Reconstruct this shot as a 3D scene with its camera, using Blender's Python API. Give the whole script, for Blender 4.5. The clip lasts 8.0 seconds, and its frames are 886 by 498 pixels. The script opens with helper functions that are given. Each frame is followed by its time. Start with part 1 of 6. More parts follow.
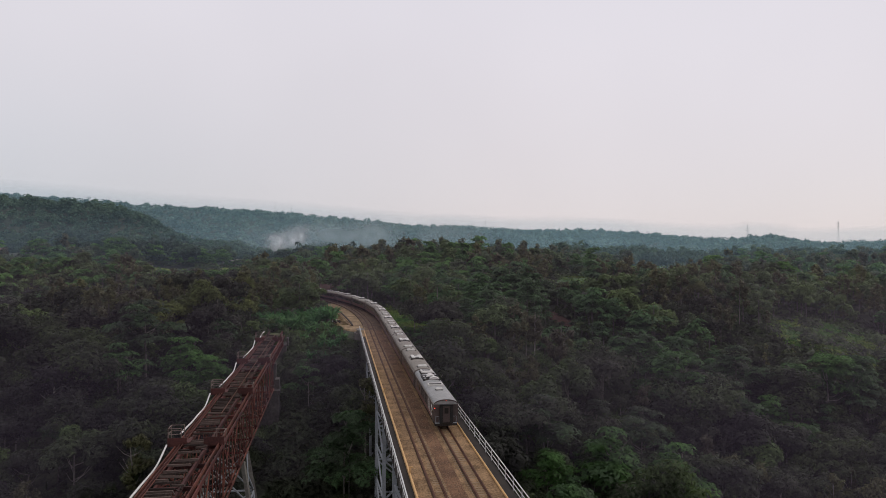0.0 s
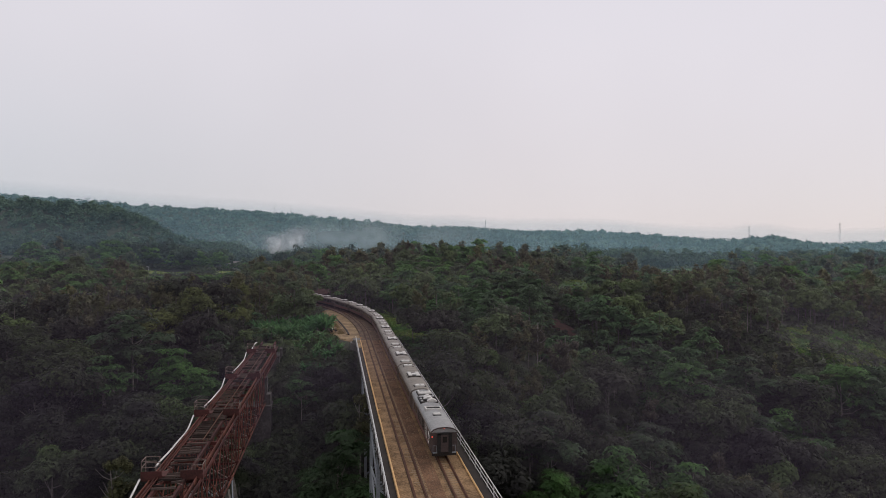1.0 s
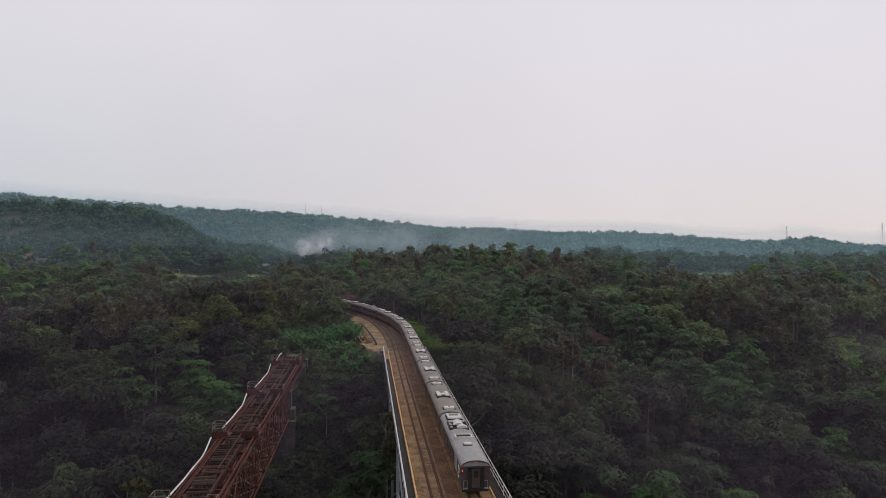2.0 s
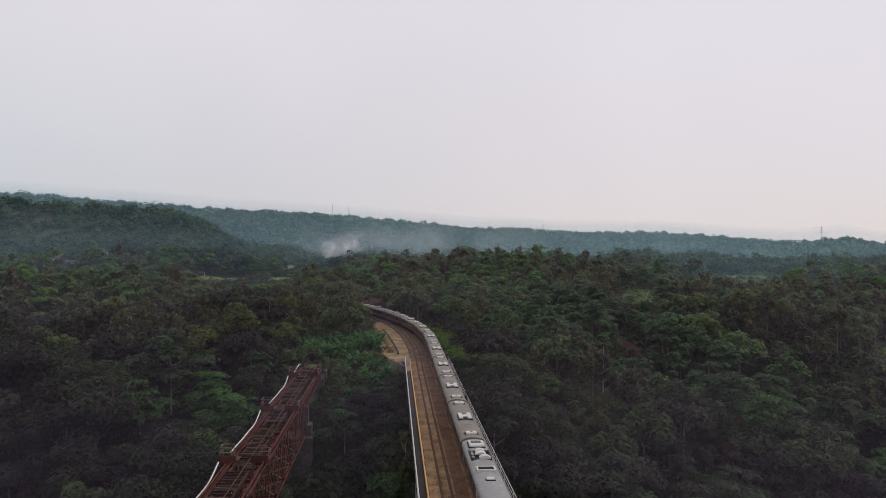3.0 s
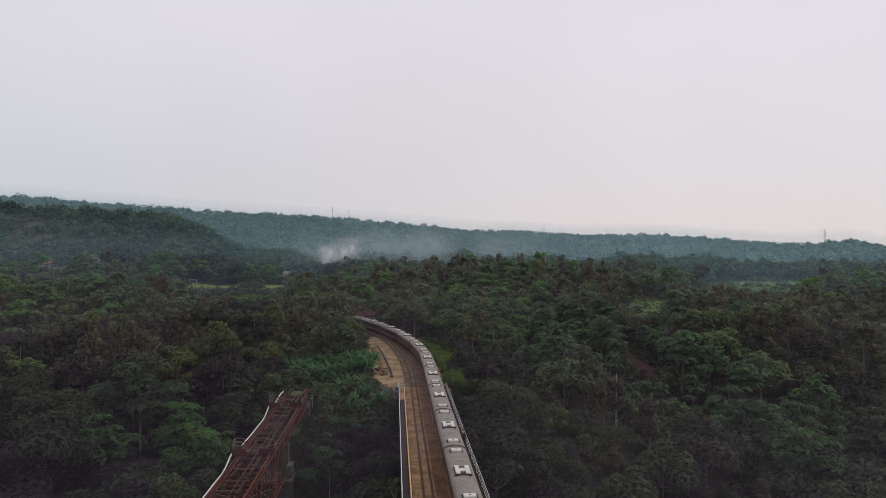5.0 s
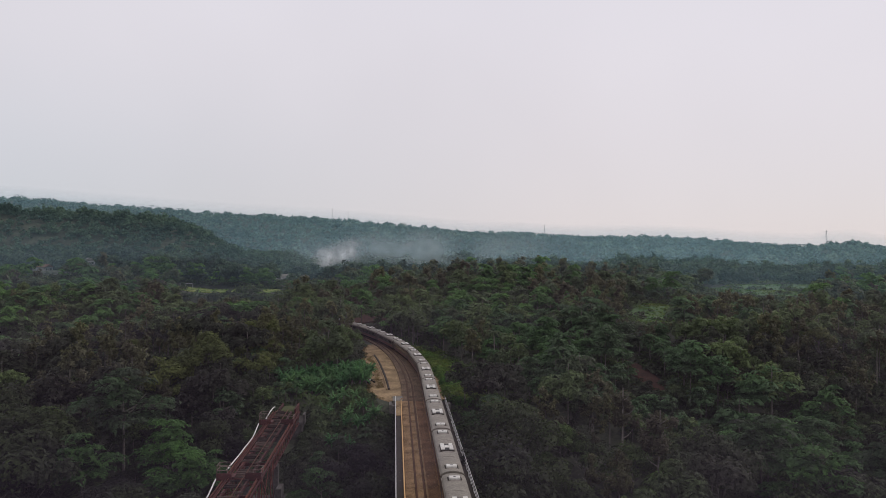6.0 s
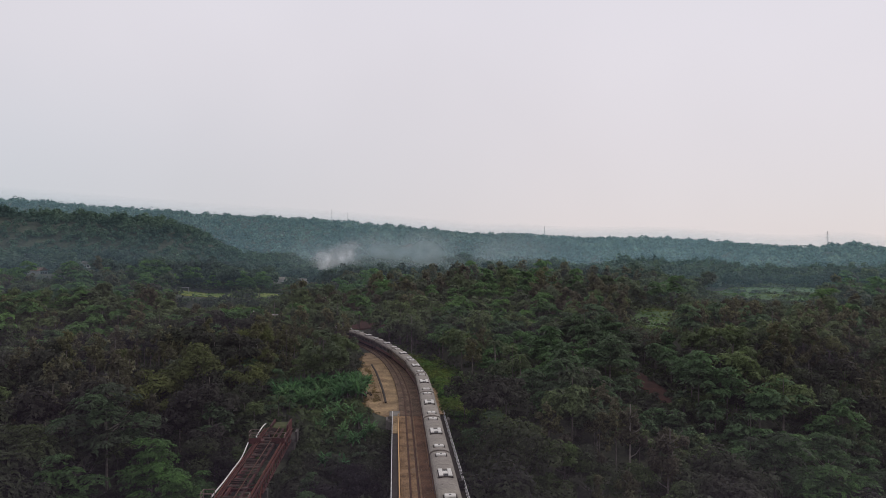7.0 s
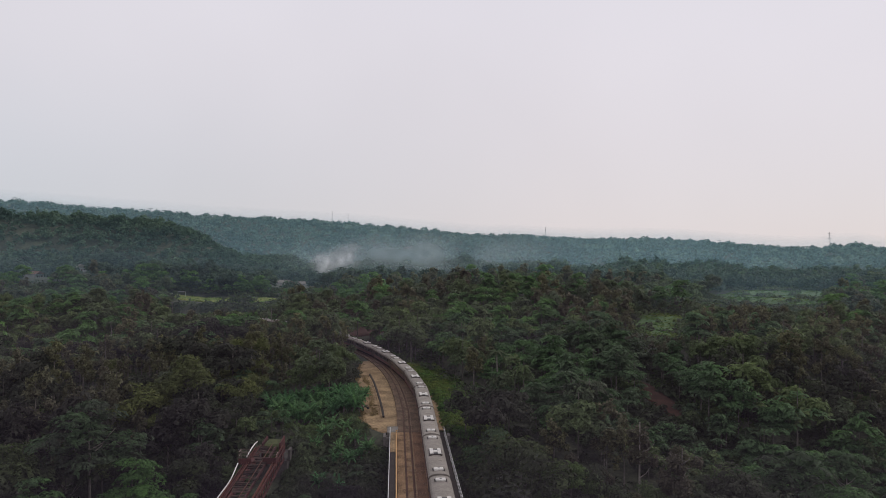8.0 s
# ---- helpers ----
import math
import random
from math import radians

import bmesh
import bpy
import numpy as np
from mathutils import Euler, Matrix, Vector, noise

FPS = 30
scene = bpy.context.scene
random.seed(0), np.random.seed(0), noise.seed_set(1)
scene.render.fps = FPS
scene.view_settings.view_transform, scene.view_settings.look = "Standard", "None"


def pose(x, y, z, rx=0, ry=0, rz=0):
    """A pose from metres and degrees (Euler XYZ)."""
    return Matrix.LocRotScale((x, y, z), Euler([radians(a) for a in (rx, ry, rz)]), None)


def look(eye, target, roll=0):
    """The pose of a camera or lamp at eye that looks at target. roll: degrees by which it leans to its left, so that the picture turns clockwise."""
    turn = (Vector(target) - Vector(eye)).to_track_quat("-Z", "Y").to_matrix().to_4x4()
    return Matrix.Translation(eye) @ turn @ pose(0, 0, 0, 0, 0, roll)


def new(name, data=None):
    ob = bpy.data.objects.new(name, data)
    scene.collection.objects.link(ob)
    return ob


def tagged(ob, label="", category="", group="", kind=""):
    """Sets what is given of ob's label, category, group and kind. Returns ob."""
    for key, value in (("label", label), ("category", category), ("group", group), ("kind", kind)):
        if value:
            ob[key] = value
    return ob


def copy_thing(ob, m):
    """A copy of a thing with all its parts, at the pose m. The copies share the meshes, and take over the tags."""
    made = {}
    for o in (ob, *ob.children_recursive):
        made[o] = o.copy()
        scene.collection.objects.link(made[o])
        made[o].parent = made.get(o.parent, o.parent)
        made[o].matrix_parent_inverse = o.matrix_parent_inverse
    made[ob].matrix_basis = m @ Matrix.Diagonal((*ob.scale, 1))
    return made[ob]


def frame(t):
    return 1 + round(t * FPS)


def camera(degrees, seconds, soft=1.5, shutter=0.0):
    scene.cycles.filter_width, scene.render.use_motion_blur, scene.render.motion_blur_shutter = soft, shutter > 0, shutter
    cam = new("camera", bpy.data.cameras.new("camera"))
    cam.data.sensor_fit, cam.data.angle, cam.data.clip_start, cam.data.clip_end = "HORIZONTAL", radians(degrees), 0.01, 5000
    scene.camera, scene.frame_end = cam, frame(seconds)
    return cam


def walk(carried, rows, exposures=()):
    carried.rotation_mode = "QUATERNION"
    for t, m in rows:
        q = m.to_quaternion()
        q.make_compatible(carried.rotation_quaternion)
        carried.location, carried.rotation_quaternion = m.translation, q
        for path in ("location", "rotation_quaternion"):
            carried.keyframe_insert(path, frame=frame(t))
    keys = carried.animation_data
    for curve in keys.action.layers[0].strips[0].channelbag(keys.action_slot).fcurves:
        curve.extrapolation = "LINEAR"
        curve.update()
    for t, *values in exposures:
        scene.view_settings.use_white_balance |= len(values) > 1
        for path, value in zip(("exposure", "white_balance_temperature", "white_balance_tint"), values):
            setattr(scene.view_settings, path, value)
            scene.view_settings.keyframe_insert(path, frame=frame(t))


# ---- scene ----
cam = camera(65.5, 8.0, soft=0.64)
PATH = [
    (0, (-6.049, 3.525, 22.273), (-5.743, 5.502, 22.261), 0.4),
    (0.5, (-5.482, 6.597, 23.159), (-5.176, 8.574, 23.147), 0.4),
    (1, (-4.861, 9.63, 23.915), (-4.556, 11.607, 23.904), 0.42),
    (1.5, (-4.58, 12.744, 24.807), (-4.308, 14.725, 24.796), 0.43),
    (1.7, (-4.43, 13.98, 25.1), (-4.175, 15.963, 25.09), 0.43),
    (2.8, (-2.984, 20.719, 26.973), (-2.843, 22.714, 26.961), 0.45),
    (3, (-2.798, 22.047, 27.258), (-2.656, 24.042, 27.247), 0.45),
    (3.5, (-2.37, 25.404, 28.035), (-2.228, 27.399, 28.025), 0.43),
    (4, (-1.88, 28.827, 28.692), (-1.738, 30.822, 28.683), 0.43),
    (4.5, (-1.467, 32.153, 29.373), (-1.326, 34.148, 29.366), 0.41),
    (6, (-0.316, 41.113, 31.59), (-0.177, 43.108, 31.587), 0.38),
    (6.5, (0.027, 44.069, 32.322), (0.166, 46.064, 32.321), 0.37),
    (7, (0.318, 46.879, 33.205), (0.457, 48.874, 33.204), 0.35),
    (7.5, (0.602, 49.804, 33.999), (0.741, 51.799, 33.998), 0.33),
    (8, (0.857, 52.652, 34.737), (0.994, 54.647, 34.738), 0.3),
]
walk(cam, [(t, look(e, g, r)) for t, e, g, r in PATH])


# ---- world and light: a bright overcast sky late in the day ----
world = bpy.data.worlds.new("overcast_sky")
scene.world = world
world.use_nodes = True
wt = world.node_tree
wt.nodes.clear()
w_out = wt.nodes.new("ShaderNodeOutputWorld")
w_bg = wt.nodes.new("ShaderNodeBackground")
w_sky = wt.nodes.new("ShaderNodeTexSky")
w_sky.sky_type, w_sky.sun_disc = "NISHITA", False
w_sky.sun_elevation, w_sky.sun_rotation = radians(35), radians(70)
w_scale = wt.nodes.new("ShaderNodeVectorMath")
w_scale.operation = "SCALE"
w_scale.inputs[3].default_value = 0.10
w_geo = wt.nodes.new("ShaderNodeTexCoord")
w_sep = wt.nodes.new("ShaderNodeSeparateXYZ")
w_ramp = wt.nodes.new("ShaderNodeValToRGB")
w_ramp.color_ramp.elements[0].position, w_ramp.color_ramp.elements[0].color = 0.0, (0.775, 0.712, 0.722, 1)
w_ramp.color_ramp.elements[1].position, w_ramp.color_ramp.elements[1].color = 0.36, (0.795, 0.758, 0.812, 1)
w_noise = wt.nodes.new("ShaderNodeTexNoise")
w_noise.inputs["Scale"].default_value, w_noise.inputs["Detail"].default_value = 2.2, 3
w_nramp = wt.nodes.new("ShaderNodeMapRange")
w_nramp.inputs[3].default_value, w_nramp.inputs[4].default_value = 0.93, 1.09
w_cloud = wt.nodes.new("ShaderNodeVectorMath")
w_cloud.operation = "SCALE"
w_mix = wt.nodes.new("ShaderNodeMix")
w_mix.data_type = "RGBA"
w_mix.inputs[0].default_value = 0.92
w_side = wt.nodes.new("ShaderNodeValToRGB")
w_side.color_ramp.elements[0].position, w_side.color_ramp.elements[0].color = 0.25, (0.76, 0.85, 0.90, 1)
w_side.color_ramp.elements[1].position, w_side.color_ramp.elements[1].color = 0.62, (0.945, 0.945, 0.955, 1)
w_turn = wt.nodes.new("ShaderNodeMapRange")
w_turn.inputs[1].default_value, w_turn.inputs[2].default_value = -1.0, 1.0
w_low = wt.nodes.new("ShaderNodeMapRange")
w_low.interpolation_type = "SMOOTHSTEP"
w_low.inputs[1].default_value, w_low.inputs[2].default_value = 0.0, 0.32
w_low.inputs[3].default_value, w_low.inputs[4].default_value = 1.0, 0.15
w_tint = wt.nodes.new("ShaderNodeMix")
w_tint.data_type, w_tint.blend_type = "RGBA", "MULTIPLY"
wt.links.new(w_sep.outputs[0], w_turn.inputs[0])
wt.links.new(w_turn.outputs[0], w_side.inputs[0])
wt.links.new(w_sep.outputs[2], w_low.inputs[0])
wt.links.new(w_low.outputs[0], w_tint.inputs[0])
wt.links.new(w_ramp.outputs[0], w_tint.inputs[6])
wt.links.new(w_side.outputs[0], w_tint.inputs[7])
wt.links.new(w_geo.outputs["Generated"], w_sep.inputs[0])
wt.links.new(w_sep.outputs[2], w_ramp.inputs[0])
wt.links.new(w_geo.outputs["Generated"], w_noise.inputs["Vector"])
wt.links.new(w_noise.outputs[0], w_nramp.inputs[0])
wt.links.new(w_tint.outputs[2], w_cloud.inputs[0])
wt.links.new(w_nramp.outputs[0], w_cloud.inputs[3])
wt.links.new(w_sky.outputs[0], w_scale.inputs[0])
wt.links.new(w_scale.outputs[0], w_mix.inputs[6])
wt.links.new(w_cloud.outputs[0], w_mix.inputs[7])
wt.links.new(w_mix.outputs[2], w_bg.inputs[0])
wt.links.new(w_bg.outputs[0], w_out.inputs[0])

sun = new("sun", bpy.data.lights.new("sun", "SUN"))
sun.data.energy, sun.data.angle, sun.data.color = 0.8, radians(25), (1.0, 0.95, 0.88)
sun.matrix_world = look((60, 20, 50), (0, 0, 0))
scene.view_settings.exposure = 0.0


# ---- materials ----
def nodes_of(name):
    m = bpy.data.materials.new(name)
    m.use_nodes = True
    return m, m.node_tree, m.node_tree.nodes["Principled BSDF"]


def surface(name, dark, light, rough=0.7, metal=0.0, scale=1.0, fine=12.0, bump=0.2, spec=0.3, object_random=0.0, band=(0.36, 0.66)):
    """Two-scale noise between two colours, with a fine bump."""
    m, nt, b = nodes_of(name)
    tc = nt.nodes.new("ShaderNodeTexCoord")
    n1 = nt.nodes.new("ShaderNodeTexNoise")
    n1.inputs["Scale"].default_value, n1.inputs["Detail"].default_value = scale, 6
    n2 = nt.nodes.new("ShaderNodeTexNoise")
    n2.inputs["Scale"].default_value, n2.inputs["Detail"].default_value = fine, 4
    add = nt.nodes.new("ShaderNodeMath")
    add.operation = "MULTIPLY_ADD"
    add.inputs[1].default_value = 0.5
    half = nt.nodes.new("ShaderNodeMath")
    half.operation = "MULTIPLY"
    half.inputs[1].default_value = 0.5
    ramp = nt.nodes.new("ShaderNodeValToRGB")
    ramp.color_ramp.elements[0].position, ramp.color_ramp.elements[0].color = band[0], (*dark, 1)
    ramp.color_ramp.elements[1].position, ramp.color_ramp.elements[1].color = band[1], (*light, 1)
    for n in (n1, n2):
        nt.links.new(tc.outputs["Object"], n.inputs["Vector"])
    nt.links.new(n2.outputs[0], half.inputs[0])
    nt.links.new(n1.outputs[0], add.inputs[0])
    nt.links.new(half.outputs[0], add.inputs[2])
    last = add
    if object_random:
        oi = nt.nodes.new("ShaderNodeObjectInfo")
        mr = nt.nodes.new("ShaderNodeMath")
        mr.operation = "MULTIPLY_ADD"
        mr.inputs[1].default_value = object_random
        nt.links.new(oi.outputs["Random"], mr.inputs[0])
        low = nt.nodes.new("ShaderNodeMath")
        low.operation = "SUBTRACT"
        low.inputs[1].default_value = object_random / 2
        nt.links.new(add.outputs[0], low.inputs[0])
        nt.links.new(low.outputs[0], mr.inputs[2])
        last = mr
    nt.links.new(last.outputs[0], ramp.inputs[0])
    nt.links.new(ramp.outputs[0], b.inputs["Base Color"])
    b.inputs["Roughness"].default_value, b.inputs["Metallic"].default_value = rough, metal
    b.inputs["Specular IOR Level"].default_value = spec
    if bump:
        bp = nt.nodes.new("ShaderNodeBump")
        bp.inputs["Strength"].default_value, bp.inputs["Distance"].default_value = bump, 0.05
        nt.links.new(n2.outputs[0], bp.inputs["Height"])
        nt.links.new(bp.outputs[0], b.inputs["Normal"])
    return m


def foliage(name, a, b_, c, patch=0.035, spread=0.5, grain=5.0):
    """Leaves: hue drifts from tree to tree and brightness from leaf to leaf."""
    m, nt, b = nodes_of(name)
    geo = nt.nodes.new("ShaderNodeNewGeometry")
    oi = nt.nodes.new("ShaderNodeObjectInfo")
    n1 = nt.nodes.new("ShaderNodeTexNoise")
    n1.inputs["Scale"].default_value, n1.inputs["Detail"].default_value = patch, 3
    n2 = nt.nodes.new("ShaderNodeTexNoise")
    n2.inputs["Scale"].default_value, n2.inputs["Detail"].default_value = patch * 4.2, 2
    both = nt.nodes.new("ShaderNodeMath")
    both.operation = "MULTIPLY_ADD"
    both.inputs[1].default_value = 0.7
    nt.links.new(geo.outputs["Position"], n2.inputs["Vector"])
    nt.links.new(n2.outputs[0], both.inputs[0])
    nt.links.new(n1.outputs[0], both.inputs[2])
    shift = nt.nodes.new("ShaderNodeMath")
    shift.operation = "ADD"
    shift.inputs[1].default_value = -0.35
    nt.links.new(both.outputs[0], shift.inputs[0])
    mix = nt.nodes.new("ShaderNodeMath")
    mix.operation = "MULTIPLY_ADD"
    mix.inputs[1].default_value = 0.35
    ramp = nt.nodes.new("ShaderNodeValToRGB")
    e = ramp.color_ramp.elements
    e[0].position, e[0].color = 0.40, (*a, 1)
    e[1].position, e[1].color = 0.95, (*c, 1)
    mid = ramp.color_ramp.elements.new(0.66)
    mid.color = (*b_, 1)
    isl = nt.nodes.new("ShaderNodeMapRange")
    isl.inputs[3].default_value, isl.inputs[4].default_value = 1 - spread, 1 + spread
    n3 = nt.nodes.new("ShaderNodeTexNoise")
    n3.inputs["Scale"].default_value, n3.inputs["Detail"].default_value = grain, 2
    gr = nt.nodes.new("ShaderNodeMapRange")
    gr.inputs[1].default_value, gr.inputs[2].default_value = 0.36, 0.64
    gr.inputs[3].default_value, gr.inputs[4].default_value = 0.52, 1.48
    mul = nt.nodes.new("ShaderNodeMath")
    mul.operation = "MULTIPLY"
    nt.links.new(geo.outputs["Position"], n3.inputs["Vector"])
    nt.links.new(n3.outputs[0], gr.inputs[0])
    nt.links.new(gr.outputs[0], mul.inputs[0])
    nt.links.new(isl.outputs[0], mul.inputs[1])
    sc = nt.nodes.new("ShaderNodeVectorMath")
    sc.operation = "SCALE"
    nt.links.new(geo.outputs["Position"], n1.inputs["Vector"])
    nt.links.new(oi.outputs["Random"], mix.inputs[0])
    nt.links.new(shift.outputs[0], mix.inputs[2])
    nt.links.new(mix.outputs[0], ramp.inputs[0])
    nt.links.new(geo.outputs["Random Per Island"], isl.inputs[0])
    nt.links.new(ramp.outputs[0], sc.inputs[0])
    nt.links.new(mul.outputs[0], sc.inputs[3])
    nt.links.new(sc.outputs[0], b.inputs["Base Color"])
    b.inputs["Roughness"].default_value = 0.65
    b.inputs["Specular IOR Level"].default_value = 0.16
    tl = nt.nodes.new("ShaderNodeBsdfTranslucent")
    mx = nt.nodes.new("ShaderNodeMixShader")
    mx.inputs[0].default_value = 0.48
    nt.links.new(sc.outputs[0], tl.inputs["Color"])
    nt.links.new(b.outputs[0], mx.inputs[1])
    nt.links.new(tl.outputs[0], mx.inputs[2])
    nt.links.new(mx.outputs[0], nt.nodes["Material Output"].inputs["Surface"])
    return m


LEAF = foliage("leaf_broad", (0.056, 0.055, 0.045), (0.061, 0.073, 0.045), (0.083, 0.126, 0.042), spread=0.22)
LEAF_FEATHER = foliage("leaf_feathery", (0.053, 0.062, 0.045), (0.057, 0.100, 0.044), (0.077, 0.165, 0.040), spread=0.22)
LEAF_DRY = foliage("leaf_sparse", (0.075, 0.067, 0.052), (0.083, 0.081, 0.050), (0.110, 0.117, 0.049), spread=0.25)
LEAF_BANANA = foliage("leaf_banana", (0.056, 0.139, 0.057), (0.072, 0.172, 0.063), (0.109, 0.210, 0.076), spread=0.4)
# LEAF made paler, with the haze of middle distance put into the colour
LEAF_MID = foliage("leaf_midwood_hazed", (0.083, 0.084, 0.068), (0.086, 0.110, 0.065), (0.111, 0.153, 0.058), patch=0.02, spread=0.22, grain=2.6)
# darker copies of the broadleaf colours, with valley shade put into the leaves
LEAF_SHADED = foliage("leaf_broad_shaded", (0.032, 0.030, 0.030), (0.036, 0.039, 0.030), (0.058, 0.078, 0.031), spread=0.22)
SHADED_MID = foliage("leaf_midwood_shaded", (0.042, 0.039, 0.034), (0.044, 0.050, 0.034), (0.068, 0.090, 0.036), patch=0.025, spread=0.22, grain=2.6)
LEAF_YELLOW = foliage("leaf_yellow_green", (0.088, 0.104, 0.042), (0.108, 0.126, 0.044), (0.140, 0.156, 0.048), spread=0.25)
# feathery and sparse leaves paled in the same way, to imitate haze
FEATHER_MID = foliage("leaf_feathery_hazed", (0.071, 0.092, 0.059), (0.074, 0.135, 0.057), (0.098, 0.188, 0.053), patch=0.025, spread=0.22, grain=2.6)
DRY_MID = foliage("leaf_sparse_hazed", (0.101, 0.088, 0.068), (0.109, 0.108, 0.067), (0.143, 0.148, 0.065), patch=0.025, spread=0.25, grain=2.6)
# bluer with distance: haze is put into these leaf colours
LEAF_FAR = foliage("leaf_farwood_hazed", (0.053, 0.062, 0.060), (0.063, 0.095, 0.073), (0.094, 0.138, 0.079), patch=0.03, spread=0.25, grain=1.3)
LEAF_SPUR = foliage("leaf_spurwood_hazed", (0.042, 0.070, 0.060), (0.062, 0.107, 0.079), (0.102, 0.159, 0.097), patch=0.022, spread=0.25, grain=0.55)
LEAF_HILL = foliage("leaf_hillwood_hazed", (0.044, 0.082, 0.073), (0.089, 0.149, 0.122), (0.176, 0.243, 0.173), patch=0.012, spread=0.24, grain=0.20)
GROUND = surface("forest_floor", (0.026, 0.028, 0.021), (0.066, 0.074, 0.044), 0.9, scale=0.22, fine=1.6, bump=0.8, band=(0.40, 0.62))
MOSS = surface("moss_and_weeds", (0.033, 0.043, 0.015), (0.074, 0.081, 0.028), 0.95, scale=0.9, fine=5, bump=0.8)
LAWN = surface("dry_lawn", (0.066, 0.126, 0.026), (0.185, 0.195, 0.046), 0.95, scale=0.12, fine=1.5, bump=0.4, band=(0.40, 0.61))
CROPS = surface("green_crops", (0.044, 0.092, 0.036), (0.096, 0.145, 0.058), 0.95, scale=0.10, fine=0.9, bump=0.6, band=(0.40, 0.61))
GRASS = foliage("grass_blade", (0.048, 0.104, 0.030), (0.066, 0.140, 0.034), (0.150, 0.185, 0.044), patch=0.06, spread=0.3)
STRAW = foliage("dry_straw", (0.150, 0.112, 0.050), (0.200, 0.150, 0.066), (0.270, 0.205, 0.090), patch=0.3, spread=0.4)
BARK = surface("bark_pale", (0.085, 0.076, 0.066), (0.235, 0.215, 0.19), 0.9, scale=1.5, fine=14, object_random=0.2)
# mast steel made pale, so its colour imitates distance haze
HAZED_STEEL = surface("hazed_mast_steel", (0.34, 0.35, 0.36), (0.46, 0.47, 0.48), 0.6, 0.0, scale=0.5, fine=4, bump=0.0)
DIRT = surface("dry_dirt", (0.125, 0.082, 0.042), (0.330, 0.232, 0.124), 0.95, scale=0.22, fine=2.2, bump=0.6, band=(0.40, 0.61))
RED_SOIL = surface("red_soil", (0.030, 0.017, 0.012), (0.078, 0.036, 0.024), 0.95, scale=0.4, fine=3.0, bump=0.5)
BALLAST = surface("dusty_ballast", (0.112, 0.066, 0.031), (0.305, 0.190, 0.096), 0.95, scale=0.45, fine=5.0, bump=0.9, band=(0.41, 0.60))
# ballast with a red tint and the train's shadow put into the colour
TRAIN_SHADE = surface("shaded_reddish_ballast", (0.078, 0.040, 0.022), (0.205, 0.112, 0.060), 0.95, scale=0.35, fine=5.0, bump=0.9, band=(0.40, 0.62))
BALLAST_BEND = surface("dark_bend_ballast", (0.058, 0.038, 0.024), (0.165, 0.108, 0.066), 0.95, scale=0.4, fine=5.0, bump=0.9, band=(0.41, 0.60))
STONES = surface("ballast_stone", (0.085, 0.056, 0.034), (0.34, 0.25, 0.165), 0.9, scale=2.3, fine=8, bump=0.0, band=(0.38, 0.62))
SLEEPER = surface("concrete_sleeper", (0.130, 0.088, 0.052), (0.285, 0.205, 0.130), 0.9, scale=2, fine=12)
RAIL = surface("rail_steel_rust", (0.070, 0.030, 0.018), (0.130, 0.058, 0.036), 0.7, 0.0, scale=1.0, fine=16, bump=0.1, spec=0.2)
RAIL_STRIP = surface("dark_rail_ballast", (0.038, 0.021, 0.013), (0.094, 0.054, 0.031), 0.9, scale=0.6, fine=7, band=(0.40, 0.61))
CONCRETE = surface("weathered_concrete", (0.105, 0.098, 0.086), (0.215, 0.200, 0.178), 0.9, scale=0.35, fine=3.0)
WALKWAY = surface("dark_walkway", (0.018, 0.0145, 0.012), (0.042, 0.033, 0.027), 0.9, scale=0.6, fine=9.0)
WHITE_STEEL = surface("white_painted_steel", (0.42, 0.42, 0.41), (0.62, 0.62, 0.60), 0.5, 0.0, scale=0.8, fine=10, bump=0.05)
YELLOW = surface("yellow_kerb_paint", (0.50, 0.29, 0.12), (0.66, 0.42, 0.19), 0.7, scale=0.9, fine=8, bump=0.1)
GREY_STEEL = surface("grey_painted_steel", (0.22, 0.235, 0.25), (0.34, 0.36, 0.38), 0.55, 0.1, scale=0.5, fine=5, bump=0.1)
RUST = surface("rusted_red_steel", (0.039, 0.015, 0.014), (0.129, 0.042, 0.034), 0.85, 0.1, scale=0.6, fine=5, bump=0.3, object_random=0.3)
RUST_LIGHT = surface("rusted_orange_steel", (0.062, 0.023, 0.018), (0.191, 0.068, 0.047), 0.85, 0.1, scale=0.7, fine=6, bump=0.3, object_random=0.3)
RED_PLATE = surface("red_lead_plate", (0.041, 0.015, 0.013), (0.092, 0.031, 0.026), 0.8, 0.0, scale=0.8, fine=6, bump=0.2)
CAGE = surface("dull_painted_bars", (0.12, 0.085, 0.07), (0.22, 0.17, 0.14), 0.7, scale=1, fine=8)
OLD_WOOD = surface("weathered_timber", (0.026, 0.017, 0.014), (0.116, 0.084, 0.071), 0.95, scale=1.2, fine=10, bump=0.4, object_random=0.44)
PIPE = surface("white_pipe", (0.50, 0.49, 0.46), (0.70, 0.69, 0.66), 0.5, scale=0.7, fine=6, bump=0.05)
STONE = surface("pier_masonry", (0.040, 0.036, 0.033), (0.096, 0.088, 0.080), 0.95, scale=0.3, fine=2.5, bump=0.6)
ROOF = surface("train_roof_paint", (0.135, 0.118, 0.098), (0.262, 0.236, 0.200), 0.6, 0.0, scale=0.5, fine=4, bump=0.1, object_random=0.12)
ROOF_GREY = surface("train_grey_roof_paint", (0.205, 0.204, 0.198), (0.320, 0.318, 0.308), 0.55, 0.0, scale=0.4, fine=3, bump=0.08)
CAR_SIDE = surface("train_side_paint", (0.060, 0.042, 0.036), (0.11, 0.082, 0.072), 0.5, 0.1, scale=0.5, fine=5, bump=0.05)
